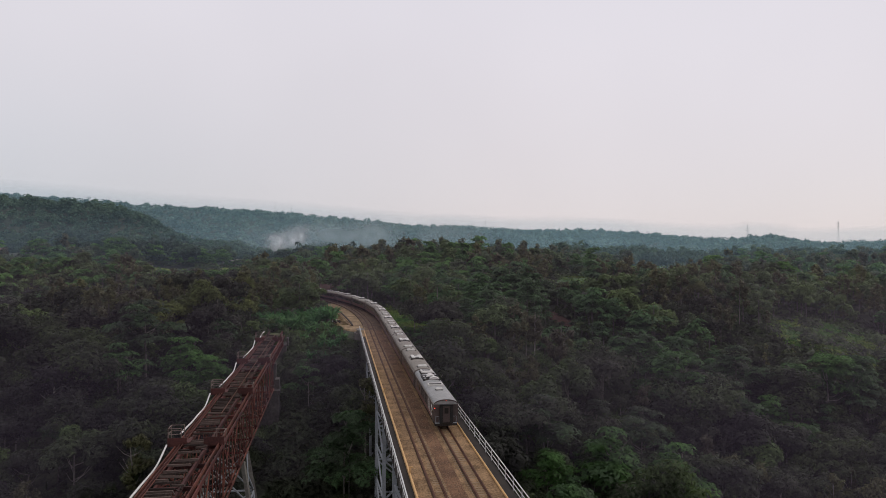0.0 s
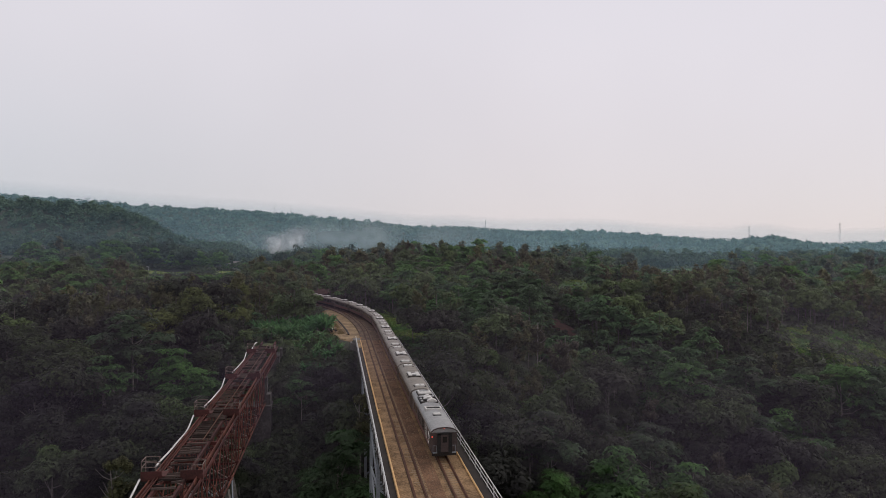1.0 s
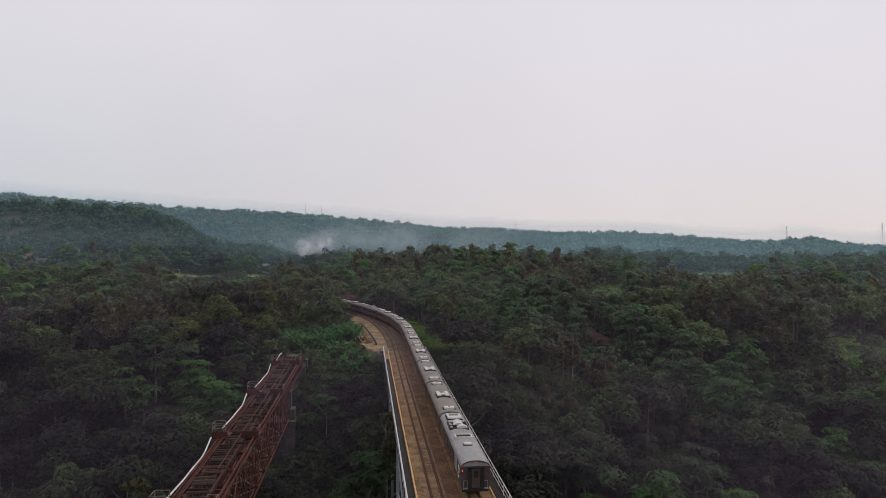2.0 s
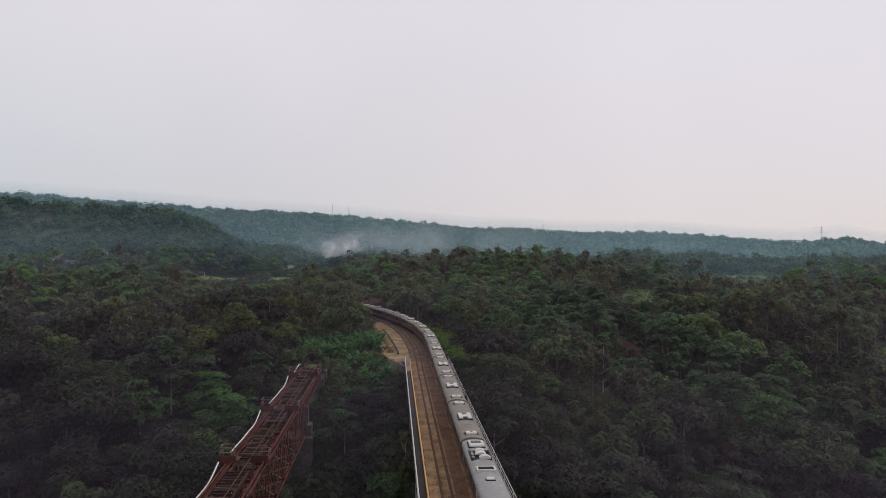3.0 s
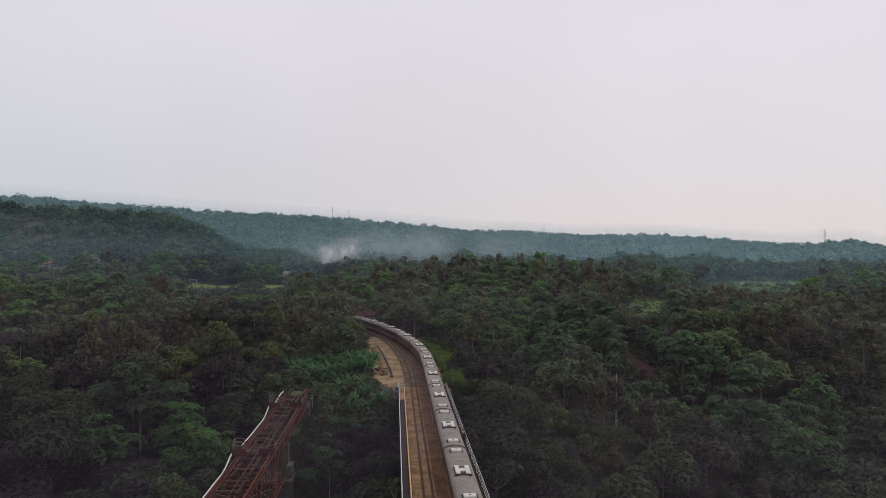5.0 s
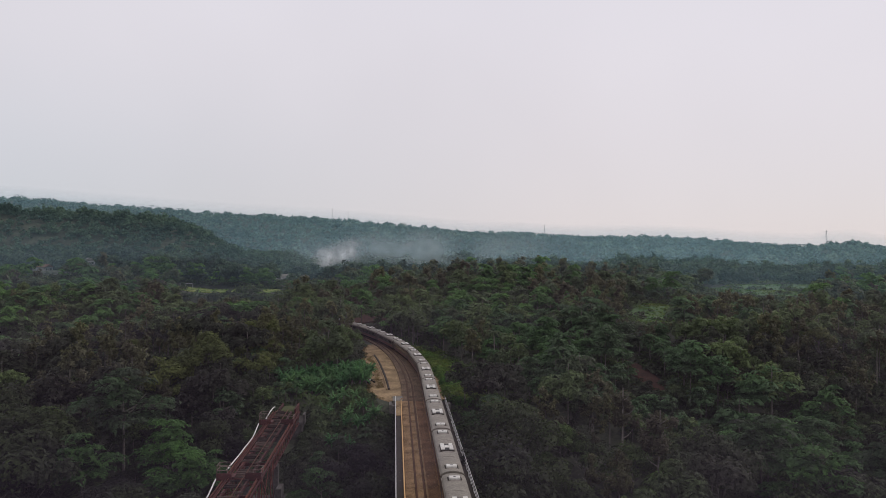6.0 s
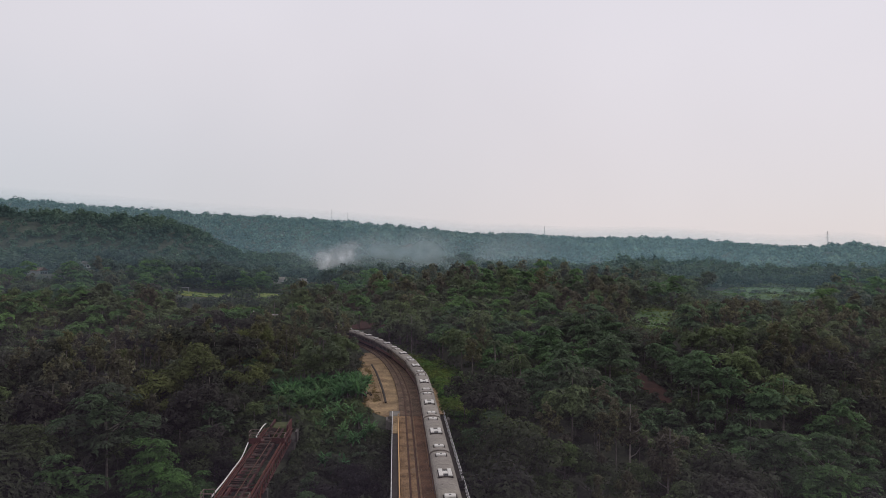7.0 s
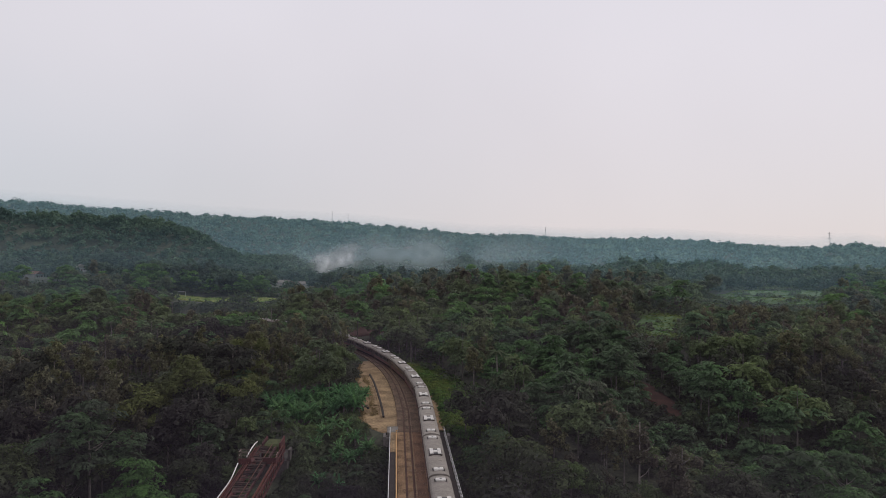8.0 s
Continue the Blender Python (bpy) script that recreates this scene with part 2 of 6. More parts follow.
CAR_END = surface("train_end_paint", (0.050, 0.036, 0.034), (0.090, 0.066, 0.060), 0.6, 0.0, scale=0.8, fine=6, bump=0.05)
CAR_RED = surface("train_red_stripe", (0.115, 0.030, 0.022), (0.190, 0.052, 0.036), 0.5, scale=0.8, fine=6, bump=0.02)
DARK = surface("dark_recess", (0.010, 0.010, 0.010), (0.026, 0.025, 0.024), 0.6, scale=1, fine=8, bump=0.0)
UNDER = surface("underframe_grime", (0.018, 0.015, 0.013), (0.045, 0.036, 0.030), 0.9, scale=1, fine=8)
UNIT_WHITE = surface("roof_unit_paint", (0.46, 0.44, 0.41), (0.66, 0.64, 0.60), 0.5, scale=1.2, fine=8, bump=0.05)
TILE_ROOF = surface("terracotta_tiles", (0.12, 0.060, 0.045), (0.21, 0.115, 0.085), 0.9, scale=0.5, fine=4)
PLASTER = surface("house_plaster", (0.30, 0.29, 0.275), (0.44, 0.43, 0.41), 0.9, scale=0.4, fine=4)


def glass_material():
    m, nt, b = nodes_of("tinted_window_glass")
    b.inputs["Base Color"].default_value = (0.012, 0.014, 0.016, 1)
    b.inputs["Roughness"].default_value = 0.12
    return m


def lamp_material(name, colour, strength):
    m, nt, b = nodes_of(name)
    b.inputs["Base Color"].default_value = (*colour, 1)
    b.inputs["Emission Color"].default_value = (*colour, 1)
    b.inputs["Emission Strength"].default_value = strength
    return m


GLASS = glass_material()
TAIL_RED = lamp_material("red_tail_lamp", (1.0, 0.10, 0.06), 1.2)


def smoke_material(name, thin, thick, base=(0.80, 0.82, 0.84), back=(0.86, 0.88, 0.90), scale=0.06, fade=None, rim=False):
    m, nt, b = nodes_of(name)
    out = nt.nodes["Material Output"]
    tr = nt.nodes.new("ShaderNodeBsdfTransparent")
    mx = nt.nodes.new("ShaderNodeMixShader")
    geo = nt.nodes.new("ShaderNodeNewGeometry")
    nz = nt.nodes.new("ShaderNodeTexNoise")
    nz.inputs["Scale"].default_value, nz.inputs["Detail"].default_value = scale, 5
    mr = nt.nodes.new("ShaderNodeMapRange")
    mr.inputs[1].default_value, mr.inputs[2].default_value = 0.33, 0.66
    mr.inputs[3].default_value, mr.inputs[4].default_value = thin, thick
    nt.links.new(geo.outputs["Position"], nz.inputs["Vector"])
    nt.links.new(nz.outputs[0], mr.inputs[0])
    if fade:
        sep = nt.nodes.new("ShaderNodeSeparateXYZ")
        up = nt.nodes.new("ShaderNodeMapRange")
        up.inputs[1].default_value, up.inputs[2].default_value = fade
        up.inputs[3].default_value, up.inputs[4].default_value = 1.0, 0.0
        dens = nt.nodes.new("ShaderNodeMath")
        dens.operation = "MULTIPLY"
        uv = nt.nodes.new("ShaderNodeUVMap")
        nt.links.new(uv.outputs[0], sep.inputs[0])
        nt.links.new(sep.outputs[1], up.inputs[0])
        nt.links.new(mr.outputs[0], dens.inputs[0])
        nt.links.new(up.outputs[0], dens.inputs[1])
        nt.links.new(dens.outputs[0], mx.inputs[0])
    if rim:
        uv = nt.nodes.new("ShaderNodeUVMap")
        dist = nt.nodes.new("ShaderNodeVectorMath")
        dist.operation = "LENGTH"
        soft_rim = nt.nodes.new("ShaderNodeMapRange")
        soft_rim.interpolation_type = "SMOOTHSTEP"
        soft_rim.inputs[1].default_value, soft_rim.inputs[2].default_value = 0.0, 1.0
        soft_rim.inputs[3].default_value, soft_rim.inputs[4].default_value = 1.0, 0.0
        dens = nt.nodes.new("ShaderNodeMath")
        dens.operation = "MULTIPLY"
        nt.links.new(uv.outputs[0], dist.inputs[0])
        nt.links.new(dist.outputs["Value"], soft_rim.inputs[0])
        nt.links.new(mr.outputs[0], dens.inputs[0])
        nt.links.new(soft_rim.outputs[0], dens.inputs[1])
        nt.links.new(dens.outputs[0], mx.inputs[0])
    b.inputs["Base Color"].default_value = (*base, 1)
    b.inputs["Roughness"].default_value = 1.0
    b.inputs["Specular IOR Level"].default_value = 0.0
    tl = nt.nodes.new("ShaderNodeBsdfTranslucent")
    tl.inputs["Color"].default_value = (*back, 1)
    body = nt.nodes.new("ShaderNodeMixShader")
    body.inputs[0].default_value = 0.5
    nt.links.new(b.outputs[0], body.inputs[1])
    nt.links.new(tl.outputs[0], body.inputs[2])
    nt.links.new(tr.outputs[0], mx.inputs[1])
    nt.links.new(body.outputs[0], mx.inputs[2])
    nt.links.new(mx.outputs[0], out.inputs["Surface"])
    return m


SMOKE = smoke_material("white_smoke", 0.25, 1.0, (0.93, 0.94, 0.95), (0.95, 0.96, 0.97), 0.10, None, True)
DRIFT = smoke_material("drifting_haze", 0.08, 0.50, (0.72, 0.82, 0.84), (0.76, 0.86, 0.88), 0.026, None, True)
HAZE_TINT, VEIL_TINT = (0.50, 0.82, 0.94), (0.69, 0.56, 0.79)
# distance, material; added sheets: the first two lift dark tones, the others imitate haze
HAZE_SHEETS = [(82.0, smoke_material("near_tone_veil", 0.038, 0.046, VEIL_TINT, VEIL_TINT, 0.02, (0.62, 1.0))), (205.0, smoke_material("slope_tone_veil", 0.036, 0.052, VEIL_TINT, VEIL_TINT, 0.012, (0.55, 1.0))),
               (345.0, smoke_material("plateau_haze_veil", 0.035, 0.060, HAZE_TINT, HAZE_TINT, 0.008, (0.60, 1.0))), (490.0, smoke_material("woodland_haze_veil", 0.055, 0.085, HAZE_TINT, HAZE_TINT, 0.006, (0.65, 1.0))),
               (1060.0, smoke_material("hill_haze_veil", 0.20, 0.29, HAZE_TINT, HAZE_TINT, 0.004, (0.88, 1.0)))]


# ---- mesh helpers ----
class Solid:
    """Collects simple solids into one mesh."""

    def __init__(self):
        self.v, self.f = [], []

    def hexa(self, pts):
        n = len(self.v)
        self.v += [tuple(p) for p in pts]
        self.f += [tuple(n + i for i in q) for q in ((0, 3, 2, 1), (4, 5, 6, 7), (0, 1, 5, 4), (1, 2, 6, 5), (2, 3, 7, 6), (3, 0, 4, 7))]
        return self

    def box(self, x0, x1, y0, y1, z0, z1):
        return self.hexa([(x0, y0, z0), (x1, y0, z0), (x1, y1, z0), (x0, y1, z0), (x0, y0, z1), (x1, y0, z1), (x1, y1, z1), (x0, y1, z1)])

    def chamfer(self, x0, x1, y0, y1, z0, z1, c):
        """A box whose top edges are cut back by c."""
        self.box(x0, x1, y0, y1, z0, z1 - c)
        return self.hexa([(x0, y0, z1 - c), (x1, y0, z1 - c), (x1, y1, z1 - c), (x0, y1, z1 - c),
                          (x0 + c, y0 + c, z1), (x1 - c, y0 + c, z1), (x1 - c, y1 - c, z1), (x0 + c, y1 - c, z1)])

    def beam(self, a, b, w, h=None):
        """A square bar from a to b."""
        a, b, h = Vector(a), Vector(b), h or w
        d = (b - a).normalized()
        s = d.cross(Vector((0, 0, 1)))
        s = s.normalized() if s.length > 1e-3 else Vector((1, 0, 0))
        u = s.cross(d)
        s, u = s * w / 2, u * h / 2
        return self.hexa([a - s - u, a + s - u, b + s - u, b - s - u, a - s + u, a + s + u, b + s + u, b - s + u])

    def tube(self, pts, radii, sides=8, caps=True):
        n0 = len(self.v)
        pts = [Vector(p) for p in pts]
        for i, p in enumerate(pts):
            d = (pts[min(i + 1, len(pts) - 1)] - pts[max(i - 1, 0)]).normalized()
            s = d.cross(Vector((0.13, 0.97, 0.2))).normalized()
            u = s.cross(d)
            r = radii[i] if hasattr(radii, "__len__") else radii
            for k in range(sides):
                a = 2 * math.pi * k / sides
                self.v.append(tuple(p + (s * math.cos(a) + u * math.sin(a)) * r))
        for i in range(len(pts) - 1):
            for k in range(sides):
                k2 = (k + 1) % sides
                self.f.append((n0 + i * sides + k, n0 + i * sides + k2, n0 + (i + 1) * sides + k2, n0 + (i + 1) * sides + k))
        if caps:
            self.f.append(tuple(n0 + k for k in reversed(range(sides))))
            self.f.append(tuple(n0 + (len(pts) - 1) * sides + k for k in range(sides)))
        return self

    def sweep(self, profile, stations):
        """Sweeps a closed (x, z) profile along (origin, side vector) stations."""
        n0, k = len(self.v), len(profile)
        for o, s in stations:
            self.v += [(o[0] + s[0] * px, o[1] + s[1] * px, o[2] + pz) for px, pz in profile]
        for i in range(len(stations) - 1):
            for j in range(k):
                j2 = (j + 1) % k
                self.f.append((n0 + i * k + j, n0 + i * k + j2, n0 + (i + 1) * k + j2, n0 + (i + 1) * k + j))
        self.f.append(tuple(n0 + j for j in reversed(range(k))))
        self.f.append(tuple(n0 + (len(stations) - 1) * k + j for j in range(k)))
        return self

    def loft(self, rings):
        """Joins closed rings of points, one after another."""
        n0, k = len(self.v), len(rings[0])
        for ring in rings:
            self.v += [tuple(q) for q in ring]
        for i in range(len(rings) - 1):
            for j in range(k):
                j2 = (j + 1) % k
                self.f.append((n0 + i * k + j, n0 + i * k + j2, n0 + (i + 1) * k + j2, n0 + (i + 1) * k + j))
        self.f.append(tuple(n0 + j for j in reversed(range(k))))
        self.f.append(tuple(n0 + (len(rings) - 1) * k + j for j in range(k)))
        return self

    def mesh(self, name, material):
        me = bpy.data.meshes.new(name)
        me.from_pydata(self.v, [], self.f)
        me.materials.append(material)
        bm = bmesh.new()
        bm.from_mesh(me)
        bmesh.ops.recalc_face_normals(bm, faces=bm.faces)
        bm.to_mesh(me)
        bm.free()
        return me


def part(name, solid, material, parent=None, label="", at=None):
    me = solid if isinstance(solid, bpy.types.Mesh) else solid.mesh(name, material)
    ob = new(name, me)
    ob.parent = parent
    if at is not None:
        ob.matrix_basis = at
    if label:
        ob["label"] = label
    return ob


def thing(name, label, category, group="", kind="", at=None):
    ob = tagged(new(name), label, category, group, kind)
    if at is not None:
        ob.matrix_basis = at
    return ob


def joined(name, vs, fs, material, ns=None):
    """One mesh from stacked arrays of vertices and faces of one size; ns: the normals of a soft surface, such as a crown's."""
    v, f = np.concatenate(vs), np.concatenate(fs)
    me = bpy.data.meshes.new(name)
    me.vertices.add(len(v))
    me.vertices.foreach_set("co", v.astype(np.float32).ravel())
    me.loops.add(f.size)
    me.loops.foreach_set("vertex_index", f.astype(np.int32).ravel())
    me.polygons.add(len(f))
    me.polygons.foreach_set("loop_start", np.arange(0, f.size, f.shape[1], dtype=np.int32))
    me.polygons.foreach_set("loop_total", np.full(len(f), f.shape[1], dtype=np.int32))
    me.update(calc_edges=True)
    if ns:
        me.normals_split_custom_set_from_vertices(np.concatenate(ns).astype(np.float32))
    me.materials.append(material)
    return me


# ---- the plan: track line and ground ----
BRIDGE_END = 184.0
CURVE_START, CURVE_R, LINE_X = 196.0, 245.0, 7.05


def line(s, x=LINE_X):
    """Place and heading on a track whose straight lies at x; s runs along the middle of the train's track from y = 0."""
    if s <= CURVE_START:
        return Vector((x, s, 0)), 0.0
    a = (s - CURVE_START) / CURVE_R
    r = CURVE_R - (LINE_X - x)
    return Vector((LINE_X - CURVE_R + r * math.cos(a), CURVE_START + r * math.sin(a), 0)), a


RIDGE_AZ = [-60, -45, -29, -24, -20, -14, -8, -3, 1, 7, 10, 14, 21, 24, 28, 30, 31.9, 33, 34.5, 35.8, 37.9, 40, 42, 45, 60]
RIDGE_UP = [0.052, 0.057, 0.058, 0.054, 0.051, 0.0455, 0.0420, 0.0372, 0.0315, 0.0225, 0.0232, 0.0185, 0.018, 0.0152, 0.009, 0.007, 0.0055, 0.0085, 0.0112, 0.008, 0.001, 0.002, 0.003, 0.005, 0.008]
SPUR_AZ = [-60, -29, -27, -24, -19.6, -17.8, -16.4, -15.2, -13.3, -11, -8, 60]
SPUR_UP = [0.058, 0.052, 0.049, 0.0475, 0.0470, 0.0435, 0.0365, 0.0270, 0.006, -0.010, -0.02, -0.02]
VALLEY_Y = [-400, -250, -120, -40, 20, 60, 110, 150, 186, 230, 300, 380, 450, 520, 700, 1000, 6000]
VALLEY_Z = [6, 2, -12, -38, -46, -43, -30, -14, -4, -1, 1, 3, 5, 5, 1, 4, 0]


def smooth(x, a, b):
    t = np.clip((x - a) / (b - a), 0, 1)
    return t * t * (3 - 2 * t)


def bump2(x, y, cx, cy, rx, ry):
    return np.exp(-((x - cx) / rx) ** 2 - ((y - cy) / ry) ** 2)


def track_distance(x, y):
    """Signed distance from the middle of the formation, positive outside the bend, and where it applies."""
    cx, cy, r = LINE_X - CURVE_R, CURVE_START, CURVE_R - 1.9
    d = np.hypot(x - cx, y - cy) - r
    return np.where(y < CURVE_START, x - (LINE_X - 1.9), d)


def ground(x, y):
    x, y = np.asarray(x, float), np.asarray(y, float)
    s = y - 0.40 * np.maximum(x - 20, 0) * (1 - smooth(y, 260, 420))
    z = np.interp(s, VALLEY_Y, VALLEY_Z)
    z = z - 9 * bump2(x, y, -110, 275, 45, 55) + 4.5 * bump2(x, y, 152, 205, 28, 26) + 6 * bump2(x, y, 120, 250, 40, 30) + 6.5 * bump2(x, y, 62, 385, 62, 60) + 13 * bump2(x, y, -205, 560, 75, 95)
    z = z + 1.6 * np.sin(x * 0.043 + 1.3) * np.cos(y * 0.037) + 0.8 * np.sin(x * 0.11 + y * 0.09)
    r, az = np.hypot(x, y - 50), np.degrees(np.arctan2(x, y - 50))
    spur = np.interp(az, SPUR_AZ, SPUR_UP) * 850 + 20
    ridge = np.interp(az, RIDGE_AZ, RIDGE_UP) * 2100 + 22
    roll = 6 * np.sin(az * 0.9) * np.sin(r * 0.011) + 5 * np.sin(az * 0.37 + r * 0.006)
    front = y > 0
    far = np.where(front, smooth(r, 640, 850) * (1 - smooth(r, 850, 1150)) * (spur - z) * (spur > z), 0)
    z = z + far
    z = np.where(front, z + smooth(r, 850, 2100) * (ridge - z) + 0.6 * roll * smooth(r, 700, 1000) * (1 - smooth(r, 1500, 2000)), z)
    # the formation of the line, cut and banked into the slope
    d = track_distance(x, y)
    on = smooth(y, BRIDGE_END - 4, BRIDGE_END + 3) * (1 - smooth(y, 420, 470)) * (x > -260)
    left_reach = 9 + 4.5 * bump2(x, y, -3, 215, 60, 34)
    k = np.where(d < 0, 1 - smooth(-d, left_reach, left_reach + 9), 1 - smooth(d, 7, 20)) * on
    return z * (1 - k) - 0.62 * k


def grid_line(parts):
    out = []
    for a, b, n in parts:
        out += list(np.linspace(a, b, n, endpoint=False))
    return np.array(out + [parts[-1][1]])


gx = grid_line([(-4600, -1500, 12), (-1500, -500, 26), (-500, -140, 36), (-140, 200, 110), (200, 600, 36), (600, 1600, 26), (1600, 4600, 12)])
gy = grid_line([(-1500, -300, 10), (-300, 80, 22), (80, 330, 90), (330, 620, 48), (620, 1000, 36), (1000, 2200, 50), (2200, 4600, 10)])
X, Y = np.meshgrid(gx, gy)
Z = ground(X, Y)
nx, ny = len(gx), len(gy)
ii = (np.arange(ny - 1)[:, None] * nx + np.arange(nx - 1)[None, :]).ravel()
ground_mesh = joined("ground", [np.stack([X.ravel(), Y.ravel(), Z.ravel()], 1)], [np.stack([ii, ii + 1, ii + nx + 1, ii + nx], 1)], GROUND)
ground_mesh.shade_smooth()
tagged(new("ground", ground_mesh), "dark green valley floor and hills under the forest", "ground", kind="structure")


# ---- the line beyond the bridge: dirt formation and ballast ----
def stations(s0, s1, step, x=LINE_X):
    out, n = [], max(2, int((s1 - s0) / step) + 1)
    for s in np.linspace(s0, s1, n):
        p, a = line(s, x)
        out.append((p, (math.cos(a), math.sin(a))))
    return out


ARC_END = 470.0
LEFT_X = 3.22



def left_x(s):
    """The empty track draws in towards the train's track along the bend and joins it at a turnout."""
    return LEFT_X + (LINE_X - LEFT_X) * float(smooth(s, 206, 302))


BED = [(-5.75, -0.62), (1.95, -0.62), (1.95, -0.16), (1.2, -0.13), (0, -0.158), (-1.9, -0.19), (-3.83, -0.158), (-5.1, -0.13), (-5.75, -0.16)]
bed = Solid().sweep(BED, stations(-60, BRIDGE_END, 3.0))
tagged(part("ballast_bed", bed, BALLAST), "dusty brown ballast carrying both railway tracks", "ballast", kind="structure")
# strip that paints the shadow beside the train, with its reddish tint
tagged(part("ballast_shade", Solid().sweep([(-2.85, -0.21), (-1.35, -0.21), (-1.35, -0.172), (-2.0, -0.181), (-2.85, -0.168)], stations(-60, BRIDGE_END, 6.0)), TRAIN_SHADE), "reddish ballast strip between the tracks, train's shadow put into its colour", "ballast", kind="structure")
bend = []
for s_ in np.linspace(BRIDGE_END, ARC_END, 96):
    p, a = line(s_)
    k = (left_x(s_) - LEFT_X) / (LINE_X - LEFT_X)
    bend.append([(p.x + math.cos(a) * q, p.y + math.sin(a) * q, z) for q, z in ((x * (1 - k) + max(x, -1.75) * k if x < 0 else x, z) for x, z in BED)])
tagged(part("bend_ballast", Solid().loft(bend), BALLAST_BEND), "dark brown ballast along the bend", "ballast", kind="structure")


def dirt_width(u):
    return max(9.6 * math.sin(math.pi * min(1, 0.07 + 0.95 * u ** 0.72)) ** 0.7 + 0.5 * math.sin(u * 23) + 0.25 * math.sin(u * 61), 0.6)


def dirt_patch():
    """Bare dry earth beside the bend, fading into the slope."""
    vs, fs, n = [], [], 0
    us, ws = np.linspace(0, 1, 40), np.linspace(0, 1, 16)
    for u in us:
        s = 186 + u * 86
        p, a = line(s, left_x(s))
        wide = dirt_width(u) + left_x(s) - LEFT_X
        for w in ws:
            d = 1.2 + w * wide
            q = p - Vector((math.cos(a), math.sin(a), 0)) * d
            h = 0.05 + 0.10 * noise.noise(Vector((q.x * 0.5, q.y * 0.5, 0))) + 0.05 * noise.noise(Vector((q.x * 1.7, q.y * 1.7, 4)))
            if w == ws[-1]:
                h = -0.5
            vs.append((q.x, q.y, float(ground(q.x, q.y)) + 0.10 + h))
    k = len(ws)
    for i in range(len(us) - 1):
        for j in range(k - 1):
            fs.append((i * k + j, i * k + j + 1, (i + 1) * k + j + 1, (i + 1) * k + j))
    return joined("dirt_clearing", [np.array(vs)], [np.array(fs)], DIRT)


dirt_mesh = dirt_patch()
dirt_mesh.shade_smooth()
tagged(new("dirt_clearing", dirt_mesh), "bare dry brown earth beside the bend of the line", "bare earth", kind="structure")


def drain_wall():
    """A low dark lined ditch that follows the bend."""
    s = Solid()
    pts = [(-1.5, 197), (-1.9, 204), (-2.6, 213), (-3.6, 224), (-4.7, 235), (-6.2, 246)]
    for (ax, ay), (bx, by) in zip(pts, pts[1:]):
        s.beam((ax, ay, -0.42), (bx, by, -0.42), 0.42, 0.55)
    return s


tagged(part("ditch_wall", drain_wall(), UNDER), "low dark ditch wall across the bare earth", "wall", kind="structure")


kerb_line = Solid()
pts = [(-1.95, 197), (-2.35, 204), (-3.05, 213), (-4.05, 224), (-5.15, 235), (-6.65, 246)]
for (ax, ay), (bx, by) in zip(pts, pts[1:]):
    kerb_line.beam((ax, ay, -0.46), (bx, by, -0.46), 0.3, 0.42)
tagged(part("ditch_kerb", kerb_line, DIRT), "worn ochre kerb beside the ditch wall", "kerb", kind="structure")
bank_soil = Solid().sweep([(2.0, -0.9), (5.4, -1.3), (5.4, -0.95), (4.2, -0.62), (2.0, -0.5)], stations(187, 250, 3.0))
tagged(part("soil_shoulder", bank_soil, DIRT), "bare brown shoulder outside the bend", "bare earth", kind="structure")


def track(x_at, end, label, sunk=0.0):
    t = thing("railway_track", label, "railway track", "tracks")
    for off in (-0.56, 0.56):
        prof = [(off - 0.07, -0.16), (off + 0.07, -0.16), (off + 0.07, -0.13), (off + 0.025, -0.11), (off + 0.04, -0.03), (off + 0.04, 0.0), (off - 0.04, 0.0), (off - 0.04, -0.03), (off - 0.025, -0.11), (off - 0.07, -0.13)]
        st = []
        for s in np.linspace(-60, end, 150):
            p, a = line(s, x_at(s))
            st.append((p - Vector((0, 0, sunk)), (math.cos(a), math.sin(a))))
        part("rail", Solid().sweep(prof, st), RAIL, t)
        # a dark strip that widens the line of the rail
        strip_profile = [(off - 0.17, -0.165), (off + 0.17, -0.165), (off + 0.13, -0.118), (off - 0.13, -0.118)]
        part("dark_ballast", Solid().sweep(strip_profile, st), RAIL_STRIP, t, "dark ballast strip under the rail")
        guard = [(off * 0.80 - 0.03, -0.15), (off * 0.80 + 0.03, -0.15), (off * 0.80 + 0.03, -0.06), (off * 0.80 - 0.03, -0.06)]
        st = [(line(s, x_at(s))[0], (1, 0)) for s in (-60, BRIDGE_END + 4)]
        part("guard_rail", Solid().sweep(guard, st), RAIL, t)
    rng = random.Random(int(x_at(0) * 10))
    sl = Solid()
    one = Solid().box(-0.95, 0.95, -0.12, 0.12, -0.26, -0.15).mesh("sleeper", SLEEPER)
    for i in range(int((min(420, end) + 60) / 0.62)):
        d = -60 + i * 0.62
        p, a = line(d, x_at(d))
        c, s_ = math.cos(a), math.sin(a)
        dz = rng.uniform(-0.012, 0.012) - 2 * sunk
        if 60 < d < 152:
            part("sleeper", one, SLEEPER, t, at=pose(p.x, p.y, dz))
            continue
        h = []
        for zz in (-0.26, -0.15 + dz):
            for px, py in ((-0.95, -0.12), (0.95, -0.12), (0.95, 0.12), (-0.95, 0.12)):
                h.append((p.x + c * px - s_ * py, p.y + s_ * px + c * py, zz))
        sl.hexa(h)
    tagged(part("sleeper_rest", sl, SLEEPER, t), "dusty concrete sleepers in ballast", kind="stuff")
    return t


track(left_x, 288.0, "empty rusty railway track that joins its neighbour on the bend", 0.006)
